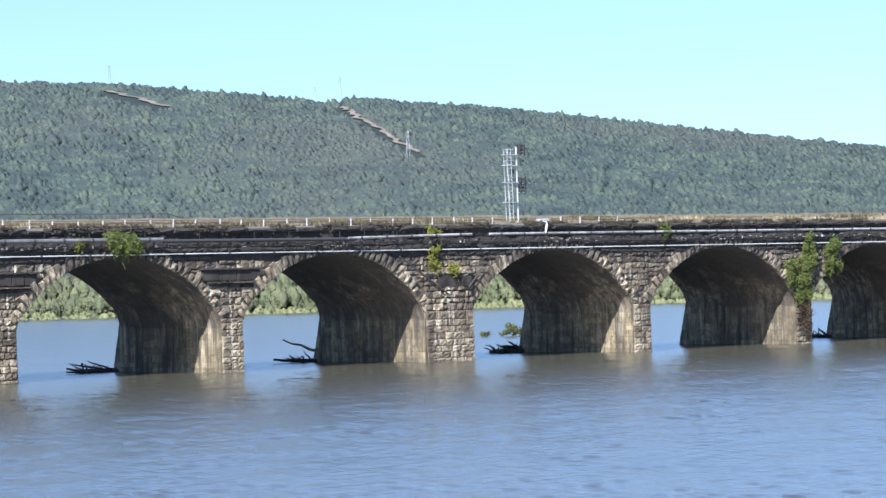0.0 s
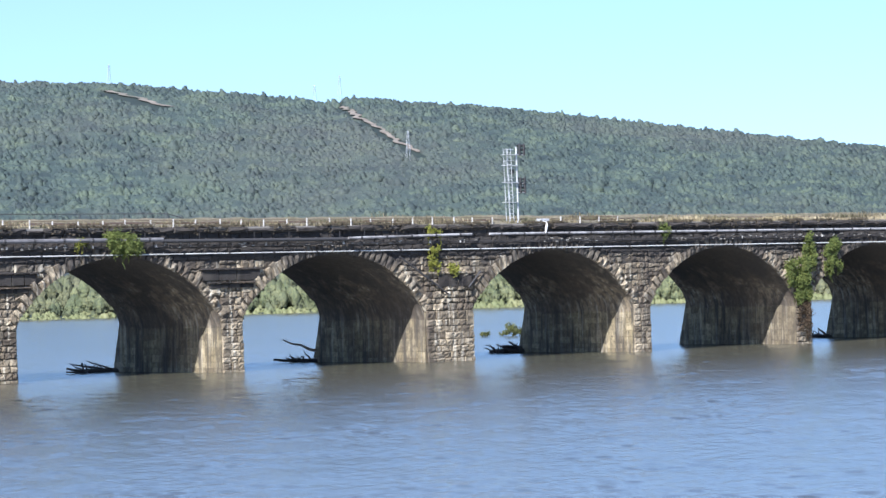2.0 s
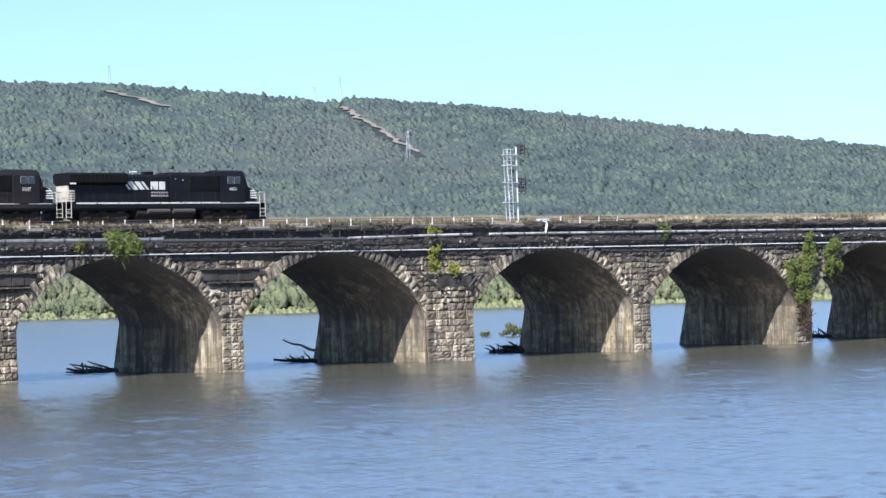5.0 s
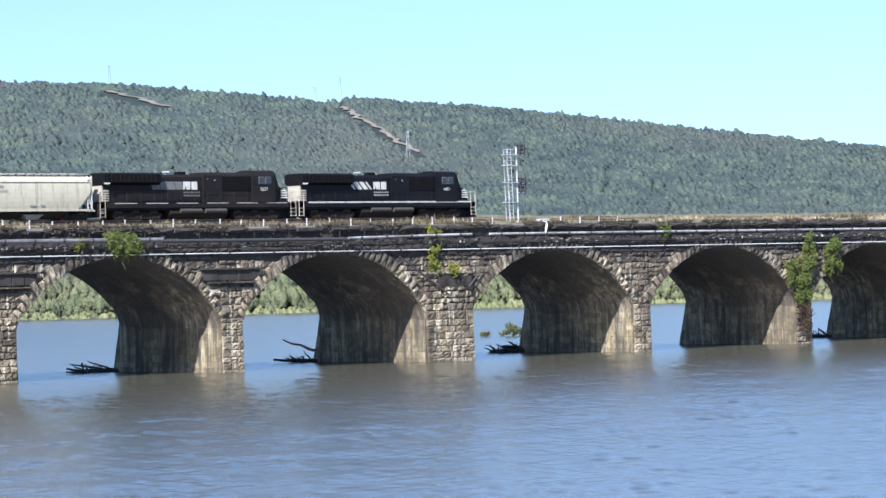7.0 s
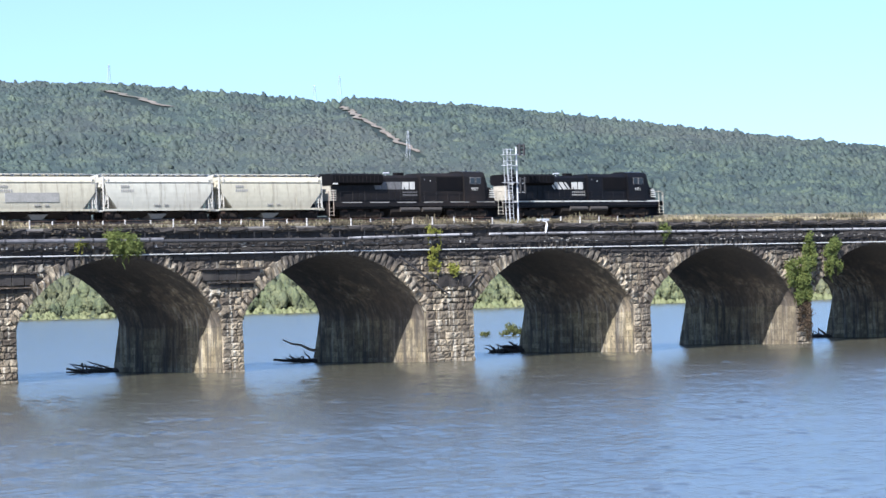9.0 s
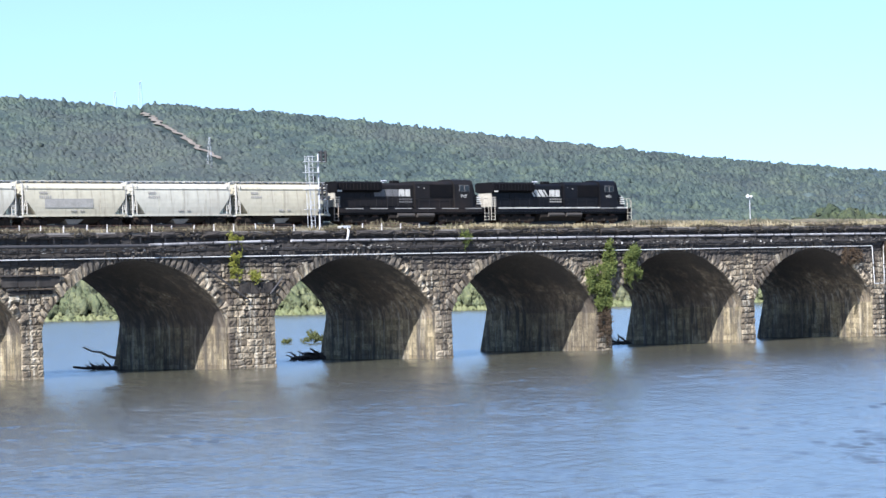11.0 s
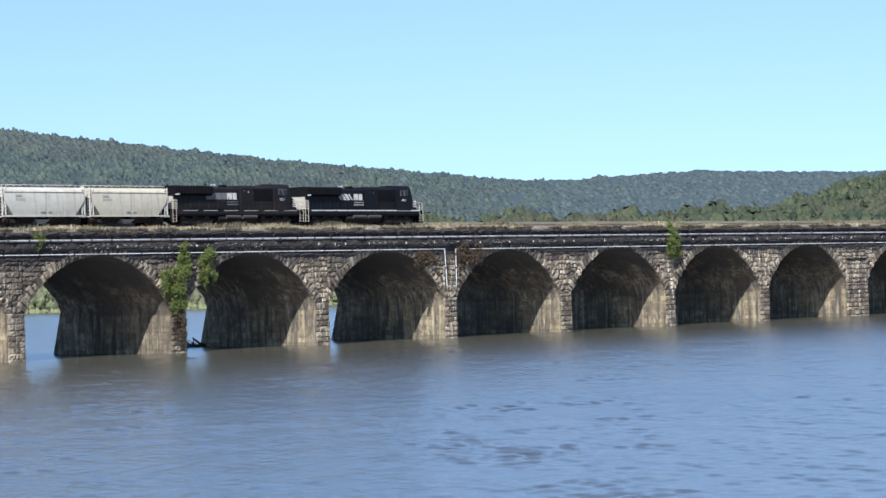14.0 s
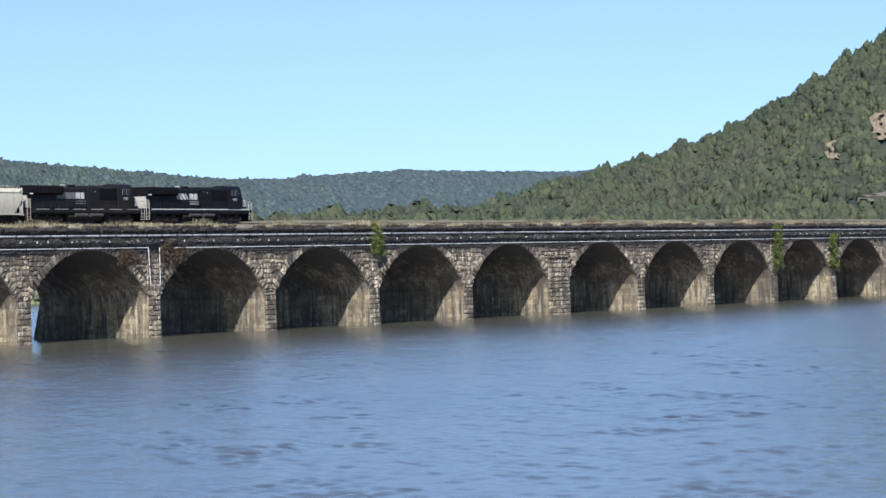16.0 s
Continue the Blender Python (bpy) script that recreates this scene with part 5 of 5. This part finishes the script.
hr = thing("handrail", "long dark steel handrail with sloping end beside the track", "railing", (0, 14.0, 13.42))
M = Mesh()
M.rod((-40, 0, 1.84), (1.5, 0, 1.70), 0.04, 6).rod((1.5, 0, 1.70), (3.1, 0, 1.3), 0.04, 6).rod((3.1, 0, 1.3), (3.1, 0, 0), 0.04, 6)
part("rail", M, BLACKPIPE, hr)
for i in range(14):
    part("post", Mesh().rod((1.5 - 2.5 * i, 0, 0), (1.5 - 2.5 * i, 0, 1.72), 0.03, 6), BLACKPIPE, hr)


def pipe_run(name, pts, r, material, label, clamp=3.0):
    p = thing(name, label, "pipe", group="pipes along the bridge face")
    for a, b in zip(pts, pts[1:]):
        M = Mesh().rod(a, b, r, 10)
        part("pipe", M, material, p)
        ln = (Vector(b) - Vector(a)).length
        k = max(int(ln / clamp), 1)
        for i in range(k):
            c = Vector(a).lerp(Vector(b), (i + 0.5) / k)
            d = (Vector(b) - Vector(a)).normalized()
            part("clamp", Mesh().rod(c - d * 0.1, c + d * 0.1, r + 0.04, 8), BLACKPIPE, p)
    return p


def hangers(x0, x1, seed):
    """Straps, brackets and cables between the coping and the pipes."""
    h = thing("pipe_hangers", "dark iron straps and brackets carrying the pipes", "bracket", group="pipes along the bridge face")
    rnd = random.Random(seed)
    x = x0
    while x < x1:
        M = Mesh().box(x - 0.025, x + 0.025, -0.70, -0.66, 11.9, 12.92).box(x - 0.04, x + 0.04, -0.70, 0.0, 11.9, 11.98)
        M.rod((x, -0.7, 11.95), (x, 0.0, 11.4), 0.035, 5)
        part("strap", M, BLACKPIPE, h)
        if rnd.random() < 0.6:
            u = x + rnd.uniform(0.4, 1.6)
            part("insulator", Mesh().block(u, u + 0.16, -0.5, -0.35, 11.62, 11.86, 0.03), OFFWHITE, h, "small pale insulator")
        x += rnd.uniform(2.0, 6.5)
    for z, y in ((11.75, -0.45), (11.6, -0.4)):
        part("cable", Mesh().rod((x0, y, z), (x1, y, z), 0.035, 5), BLACKPIPE, h, "thin black cable")


hangers(-60, 350, 3)


def cable_fittings(x0, x1, count, seed):
    """Pale clips, broken insulators and loose ends along the cables."""
    rnd = random.Random(seed)
    M = Mesh()
    for i in range(count):
        x = rnd.uniform(x0, x1)
        if noise.noise(Vector((x * 0.11, 0.0, 5.0))) < -0.08:
            continue
        w, h, z = rnd.uniform(0.04, 0.30), rnd.uniform(0.03, 0.10), rnd.choice((11.6, 11.75, 11.9)) + rnd.uniform(-0.10, 0.10)
        M.block(x, x + w, -0.53, -0.40, z, z + h, 0.012)
    tagged(new("cable_fittings", M.mesh("cable_fittings", GREYPATCH)), "pale clips and broken insulators along the cables", "cable fittings", kind="stuff")


cable_fittings(-60, 340, 800, 14)
pipe_run("utility_pipe", [(-120, -0.6, 12.36), (-9, -0.6, 12.30)], 0.2, GREYPIPE, "grey weathered utility pipe hung on the bridge face")
pipe_run("utility_pipe", [(-9, -0.62, 12.16), (13, -0.62, 12.12)], 0.17, BLACKPIPE, "dark utility pipe hung on the bridge face")
pipe_run("utility_pipe", [(12, -0.85, 12.2), (27.5, -0.6, 12.42)], 0.13, PALEPIPE, "pale utility pipe rising along the bridge face")
pipe_run("utility_pipe", [(29.8, -0.6, 12.42), (BX1, -0.6, 12.42)], 0.12, PALEPIPE, "pale grey utility pipe along the bridge face")
pipe_run("conduit", [(-120, -0.3, 11.0), (122.1, -0.3, 10.95), (122.4, -0.3, 6.4), (124.3, -0.3, 6.4), (124.3, -0.3, 10.9), (BX1, -0.3, 10.9)], 0.055, CONDUIT, "thin white conduit with a drop at one pier", 5.0)

vent = thing("vent_pipe", "white bent vent pipe on the deck edge", "pipe")
M = Mesh().rod((37.9, 0.3, 13.4), (37.9, 0.3, 13.75), 0.11, 8).rod((37.9, 0.3, 13.75), (37.5, -0.5, 13.3), 0.1, 8).rod((37.5, -0.5, 13.3), (37.2, -0.62, 12.4), 0.1, 8)
part("pipe", M, WHITE, vent)
part("cap", Mesh().block(37.2, 38.4, 0.1, 0.9, 13.42, 13.9, 0.05), GALV, vent)


def signal():
    s = thing("railway_signal", "tall white railway signal mast with ladder and black heads", "signal", (35.5, 1.6, 13.42))
    part("mast", Mesh().rod((0.05, 0, 0), (0, 0, 7.8), 0.085, 10), GALV, s, "white round mast")
    part("base", Mesh().block(-0.4, 0.5, -0.3, 0.3, 0, 0.3, 0.05), GALV, s)
    M = Mesh()
    for x in (-1.5, -0.95):
        for y in (-0.25, 0.25):
            M.rod((x + 0.2, y, 0), (x, y, 7.6), 0.032, 6)
    for i in range(20):
        z = 0.3 + i * 0.38
        M.rod((-1.5 + 0.2 * (1 - z / 7.6), -0.25, z), (-0.95 + 0.2 * (1 - z / 7.6), -0.25, z), 0.025, 5)
    tower = part("ladder_tower", M, GALV, s, "white lattice ladder tower")
    for z in (2.2, 4.2, 5.9, 7.0):
        M = Mesh().box(-1.75, -0.05, -0.3, 0.3, z - 0.02, z + 0.02)
        M.rod((-1.75, -0.3, z + 0.5), (-0.6, -0.3, z + 0.5), 0.015, 5).rod((-1.75, -0.3, z), (-1.75, -0.3, z + 0.5), 0.015, 5)
        part("platform", M, GALV, tower, "small service platform")
    for z, h in ((6.9, 1.25), (4.0, 0.75), (3.1, 1.2)):
        for x in (0.45, 1.05):
            M = Mesh().block(x - 0.14, x + 0.14, -0.12, 0.12, z, z + h, 0.09)
            head = part("signal_head", M, SIGNAL, s, "black signal head")
            k = 3 if h > 1 else 2
            for i in range(k):
                part("hood", Mesh().rod((x, 0.1, z + (i + 0.5) * h / k), (x, 0.38, z + (i + 0.5) * h / k), 0.12, 10), SIGNAL, head)
        part("bracket", Mesh().rod((0, 0, z + 0.1), (1.05, 0, z + 0.1), 0.04, 6), GALV, s)
    part("relay_box", Mesh().block(-0.75, -0.45, -0.2, 0.2, 5.1, 5.5, 0.02), SIGNAL, s)


signal()

lamp = thing("lamp_post", "slim grey lamp post with two round white lamps", "lamp", (116.7, 14.2, 13.42))
part("pole", Mesh().rod((0, 0, 0), (0, 0, 3.9), 0.07, 8, 0.05), GALV, lamp)
part("arm", Mesh().rod((-0.4, 0, 3.85), (0.4, 0, 3.85), 0.03, 6), GALV, lamp)
for x, r in ((-0.35, 0.24), (0.3, 0.16)):
    part("globe", Mesh().ball((x, 0, 4.1), r, 10, 6), WHITE, lamp, "round white lamp globe", smooth=True)


# ================= plants on the bridge =================


def leaf_patch(name, label, material, boxes, leaf, density, seed, category="vine"):
    """Hanging leaves: clumps spread over rough boxes (x0, x1, z0, z1, thickness), with strands trailing below."""
    rnd = random.Random(seed)
    M = Mesh()

    def leaf_at(c):
        d = Vector((rnd.uniform(-0.7, 0.7), -1, rnd.uniform(-0.2, 0.9))).normalized()
        p = d.orthogonal().normalized()
        p.rotate(Matrix.Rotation(rnd.uniform(0, 6.28), 3, d))
        q = d.cross(p)
        s = leaf * rnd.uniform(0.6, 1.4)
        M.add([tuple(c - p * s), tuple(c + q * s * 0.6 + d * s * 0.2), tuple(c + p * s), tuple(c - q * s * 0.6 + d * s * 0.2)], [(0, 1, 2, 3)])

    for x0, x1, z0, z1, th in boxes:
        left = int((x1 - x0) * (z1 - z0) * density * 0.8)
        while left > 0:
            r = rnd.uniform(0.18, 0.5) * min(1.0, 0.55 * (x1 - x0))
            cx, cz, cy = rnd.uniform(x0 - 0.1, x1 + 0.1), rnd.uniform(z0, z1), -0.15 - rnd.random() * th
            n = max(int(density * 3.14 * r * r * 0.55), 3)
            for i in range(n):
                leaf_at(Vector((cx + rnd.gauss(0, 0.5) * r, cy - abs(rnd.gauss(0, 0.4)) * r, cz + rnd.gauss(0, 0.6) * r)))
            left -= n
            if rnd.random() < 0.3:
                x, z, ln = cx, cz - r * 0.5, rnd.uniform(0.4, 1.5)
                for i in range(int(ln / 0.05)):
                    x, z = x + rnd.uniform(-0.05, 0.05), z - 0.05
                    leaf_at(Vector((x, cy + 0.05, z)))
    ob = new(name, M.mesh(name, material))
    return tagged(ob, label, category)


leaf_patch("ivy", "bushy green ivy hanging over the pipes", VINE, [(-14.7, -11.5, 11.6, 13.0, 0.6), (-14.2, -12.0, 11.0, 12.3, 0.5), (-13.9, -11.4, 11.3, 12.2, 0.5)], 0.085, 1100, 1)
leaf_patch("ivy", "small yellowish weed on the pipes", VINE_YEL, [(-18.1, -16.8, 11.9, 12.6, 0.5)], 0.08, 320, 2)
leaf_patch("ivy", "trailing yellow-green vine down the wide pier", VINE_YEL, [(22.2, 23.4, 12.5, 13.2, 0.5), (22.3, 23.3, 8.9, 11.4, 0.4), (24.7, 26.4, 8.5, 9.2, 0.5)], 0.09, 360, 3)
leaf_patch("ivy", "tall green vine climbing a pier", VINE, [(74.7, 76.3, 7.6, 11.9, 0.6), (71.7, 75.2, 6.6, 9.3, 0.7), (73.6, 75.6, 4.3, 7.4, 0.6), (78.4, 80.6, 7.6, 11.6, 0.6)], 0.11, 420, 4)
leaf_patch("dead_vine", "reddish withered vine at the foot of the pier", VINE_DEAD, [(74.0, 75.6, 1.0, 4.6, 0.3)], 0.10, 260, 5)
leaf_patch("ivy", "green shrub sprouting from the deck edge", VINE, [(170.8, 173.6, 9.6, 13.9, 0.7)], 0.13, 230, 6)
leaf_patch("ivy", "green vine hanging on a far pier", VINE, [(295.5, 298.6, 6.0, 13.6, 0.6)], 0.15, 150, 7)
leaf_patch("ivy", "green vine on a far pier", VINE, [(318.5, 321.6, 5.8, 11.5, 0.6)], 0.15, 150, 8)
leaf_patch("dead_vine", "brown creeper beside the white drop pipe", VINE_DEAD, [(124.2, 129.0, 9.3, 11.4, 0.5), (116.5, 120.0, 9.0, 10.6, 0.3)], 0.11, 200, 9)
leaf_patch("weed", "small green weed under the coping", VINE, [(52.9, 54.8, 12.2, 13.2, 0.4)], 0.09, 420, 10, "weed")["kind"] = "stuff"


def grass(name, label, material, x0, x1, count, lo, hi, seed, y0=0.7, y1=2.6):
    rnd = random.Random(seed)
    M = Mesh()
    for i in range(count):
        x, y = rnd.uniform(x0, x1), rnd.uniform(y0, y1)
        k = 0.5 + 0.5 * noise.noise(Vector((x * 0.12, y * 0.3, seed)))
        h = rnd.uniform(lo, hi) * (0.15 + 1.5 * k * k)
        a, w = rnd.uniform(0, 3.14), rnd.uniform(0.04, 0.12)
        dx, dy = math.cos(a) * w, math.sin(a) * w
        lx, ly = rnd.uniform(-0.3, 0.3) * h, rnd.uniform(-0.3, 0.3) * h
        M.add([(x - dx, y - dy, 13.38), (x + dx, y + dy, 13.38), (x + lx + dx * 0.4, y + ly + dy * 0.4, 13.42 + h), (x + lx - dx * 0.4, y + ly - dy * 0.4, 13.42 + h)], [(0, 1, 2, 3)])
    return tagged(new(name, M.mesh(name, material)), label, "grass", kind="stuff")


def berm(prof, label, material):
    """A strip of gravel along the deck, grown over, from an outline in y, z."""
    M = Mesh()
    xs = np.arange(BX0, BX1, 0.8)
    n = len(prof)
    v = [(float(x), y, z + (0.16 * noise.noise(Vector((x * 0.35, y, 3.0))) + 0.10 * noise.noise(Vector((x * 1.3, y * 2, 7.0))) if 0 < i < n - 1 else 0))
         for x in xs for i, (y, z) in enumerate(prof)]
    M.add(v, [(a * n + i, (a + 1) * n + i, (a + 1) * n + i + 1, a * n + i + 1) for a in range(len(xs) - 1) for i in range(n - 1)])
    tagged(new("gravel_shoulder", M.mesh("gravel_shoulder", material, True)), label, "ballast", kind="structure")


berm(((0.45, 13.36), (0.9, 13.52), (1.6, 13.68), (2.4, 13.80), (3.3, 13.82), (3.6, 13.6)), "weedy tan gravel shoulder beside the track", BERM)
berm(((6.5, 13.5), (6.9, 14.1), (7.4, 14.45), (8.1, 14.45), (8.6, 14.0), (9.0, 13.5)), "low weedy gravel ridge between the tracks", BERM)
grass("dry_grass", "patchy pale grass on the gravel shoulder", DRYGRASS, -60, 60, 2600, 0.15, 0.7, 13, 0.6, 3.2)
grass("dry_grass", "tall straw-coloured dry grass along the deck edge", DRYGRASS, 48, 350, 22000, 0.2, 0.9, 3)
grass("deck_weeds", "low brown weeds along the deck edge", WEED, -60, 60, 9000, 0.15, 0.75, 4)
grass("deck_weeds", "low brown weeds beside the track", WEED, -60, 330, 17000, 0.5, 1.25, 5, 2.2, 3.4)
grass("deck_weeds", "brown weeds between the tracks", WEED, -80, 330, 14000, 0.35, 1.0, 6, 6.8, 8.8)
grass("deck_weeds", "tall brown weeds along the far deck edge", WEED, -60, 400, 16000, 0.5, 1.3, 7, 13.0, 16.2)


def creeper(x0, x1, count, seed):
    """Dry creepers and dirt hanging over the coping."""
    rnd = random.Random(seed)
    M = Mesh()
    for i in range(count):
        x = rnd.uniform(x0, x1)
        if noise.noise(Vector((x * 0.2, 3.0, seed))) < -0.05:
            continue
        y, z = -0.30 + rnd.uniform(-0.12, 0.5), 13.45 - max(rnd.gauss(0, 0.34), -0.14)
        if y > -0.25:
            z = 13.45
        s, a = rnd.uniform(0.04, 0.12), rnd.uniform(-0.8, 0.8)
        M.add([(x - s, y - 0.03, z), (x + s * 0.3, y - 0.08, z - s * a), (x + s, y - 0.04, z + s * 1.2), (x - s * 0.4, y, z + s * 1.6)], [(0, 1, 2, 3)])
    tagged(new("coping_creeper", M.mesh("coping_creeper", CREEPER)), "dry creepers and moss along the coping stones", "creeper", kind="stuff")


creeper(-60, 330, 21000, 2)

# ================= driftwood =================


def driftwood(label, at, logs, seed):
    d = thing("driftwood", label, "driftwood", at, "driftwood at the piers")
    rnd = random.Random(seed)
    sticks = []
    for i in range(16):
        x = -3.4 * rnd.random() ** 0.8
        sticks.append(((x, rnd.uniform(0, 1.4), 0.15), (x - rnd.uniform(-0.5, 1.3), rnd.uniform(0, 1.8), rnd.uniform(0.3, 1.1)), rnd.uniform(0.05, 0.13)))
    sticks.append(((0.6, 0.6, 0.12), (-3.8, 1.0, 0.16), 0.36))
    for p, q, r in logs + sticks:
        p, q = Vector(p), Vector(q)
        M = Mesh()
        pts = [p.lerp(q, i / 5) + Vector((0, 0, rnd.uniform(-0.1, 0.1))) for i in range(6)]
        for i in range(5):
            M.rod(pts[i], pts[i + 1], r * (1 - 0.13 * i), 7, r * (1 - 0.13 * (i + 1)))
        part("log", M, DRIFT_PALE if q.z > 2 else DRIFT, d)
    return d


driftwood("dark wet driftwood logs stranded against a pier", (-2.9, 17.3, -0.1), [((1, 0, 0.1), (-4.5, 1.5, 0.5), 0.28), ((0.5, 1, 0.2), (-3.5, 2.5, 1.0), 0.16), ((0, 0, 0.2), (-2.2, 1.5, 1.3), 0.12), ((0.6, 0.5, 0.1), (-5.2, 0.5, 0.2), 0.2)], 1)
driftwood("long driftwood trunks stranded against a pier", (22.6, 17.3, -0.25), [((1, 0, 0.2), (-5.5, 1.5, 0.7), 0.32), ((0.5, 0.3, 1.0), (-4.6, 1, 2.6), 0.2), ((-1, 1, 0.4), (-1.6, 1.6, 1.4), 0.12), ((-3, 1, 0.4), (-3.4, 1.6, 1.2), 0.1)], 2)
driftwood("tangled driftwood against a pier", (49.0, 17.3, -0.1), [((0.8, 0, 0.2), (-3.6, 1, 0.3), 0.26), ((0.4, 1, 0.1), (-2.4, 1.2, 1.0), 0.18), ((0, 0, 0.3), (-1.5, 0.3, 1.4), 0.2), ((0.6, 0.2, 0.1), (-2.6, 0.6, 0.5), 0.42), ((0.5, 0.6, 0.5), (-1.8, 0.9, 0.8), 0.34), ((0.2, 0.2, 0.6), (-2.9, 0.3, 0.9), 0.14)], 3)
driftwood("driftwood heap against a pier", (97.4, 17.3, -0.1), [((0.8, 0, 0.2), (-3.6, 1, 0.3), 0.3), ((0.4, 1, 0.1), (-2.4, 1.2, 0.9), 0.2), ((0, 0, 0.3), (-1.5, 0.3, 1.2), 0.2)], 4)

brace = thing("iron_brace", "dark diagonal iron brace on the wide pier's shoulder", "brace")
part("bar", Mesh().rod((18.5, -0.42, 10.35), (24.4, -0.5, 6.6), 0.09, 6), BLACKPIPE, brace)
part("bar", Mesh().rod((28.7, -0.42, 8.8), (27.0, -0.5, 7.2), 0.09, 6), BLACKPIPE, brace)

# ================= river clump, power line =================


def river_clump():
    """Two low bushes standing in the river beyond the bridge."""
    shift = np.array([-3.2, -2.6, -0.1, 0.8, 1.7, 2.6])
    pts = np.stack([110.2 + 0.759 * shift, 91 - 0.651 * shift, np.full(6, -0.15)], -1)
    ob = scatter("river_bushes", pts, np.array([1.4, 1.1, 1.6, 2.2, 2.4, 1.7]), [tuft(200 + i, 150, 0.06, 0.7, boughs=6) for i in range(3)], VINE_REED,
                 "small yellowish-green bushes standing in the river", 12)
    tagged(ob, category="reeds")


river_clump()


def pylon(az, r, h):
    p = thing("power_pylon", "thin grey steel power pylon on the wooded mountain", "pylon", Matrix.Translation(at_polar(az, r)) @ pose(0, 0, 0, 0, 0, 30), "pylons on the mountain")
    M = Mesh()
    for sx in (-1, 1):
        for sy in (-1, 1):
            M.rod((sx * 2.4, sy * 2.4, 0), (sx * 0.5, sy * 0.5, h), 0.14, 4)
    for i in range(7):
        k0, k1 = 2.4 - 1.9 * i / 7, 2.4 - 1.9 * (i + 1) / 7
        M.rod((-k0, -k0, h * i / 7), (k1, -k1, h * (i + 1) / 7), 0.09, 4).rod((k0, k0, h * i / 7), (-k1, k1, h * (i + 1) / 7), 0.09, 4)
    part("lattice", M, GALV, p)
    for z in (0.74, 0.86, 0.97):
        part("crossarm", Mesh().rod((-4.5, 0, h * z), (4.5, 0, h * z), 0.1, 4), GALV, p)


for az, r, h in ((38.83, 2780, 32), (37.5, 3290, 34), (37.0, 3330, 26), (32.95, 3310, 28)):
    pylon(az, r, h)

# ================= motion =================


def motions():
    times = [0.0, 0.1] + [0.5 * i for i in range(1, 32)] + [15.9, 16.0]
    for ob, back in TRAIN:
        walk(ob, [(t, pose(28.05 + SPEED * (t - 7) + back, TRACK_Y[0], RAIL_Z)) for t in times])
    for ob, r in ROLLING:
        x = ob.location.x
        walk(ob, [(i / 30, pose(x, 0, r, 0, math.degrees(SPEED * i / 30 / r) % 360, 0)) for i in range(0, 481)])
    walk(water, [(t, pose(0, -0.35 * t, 0)) for t in times])


motions()
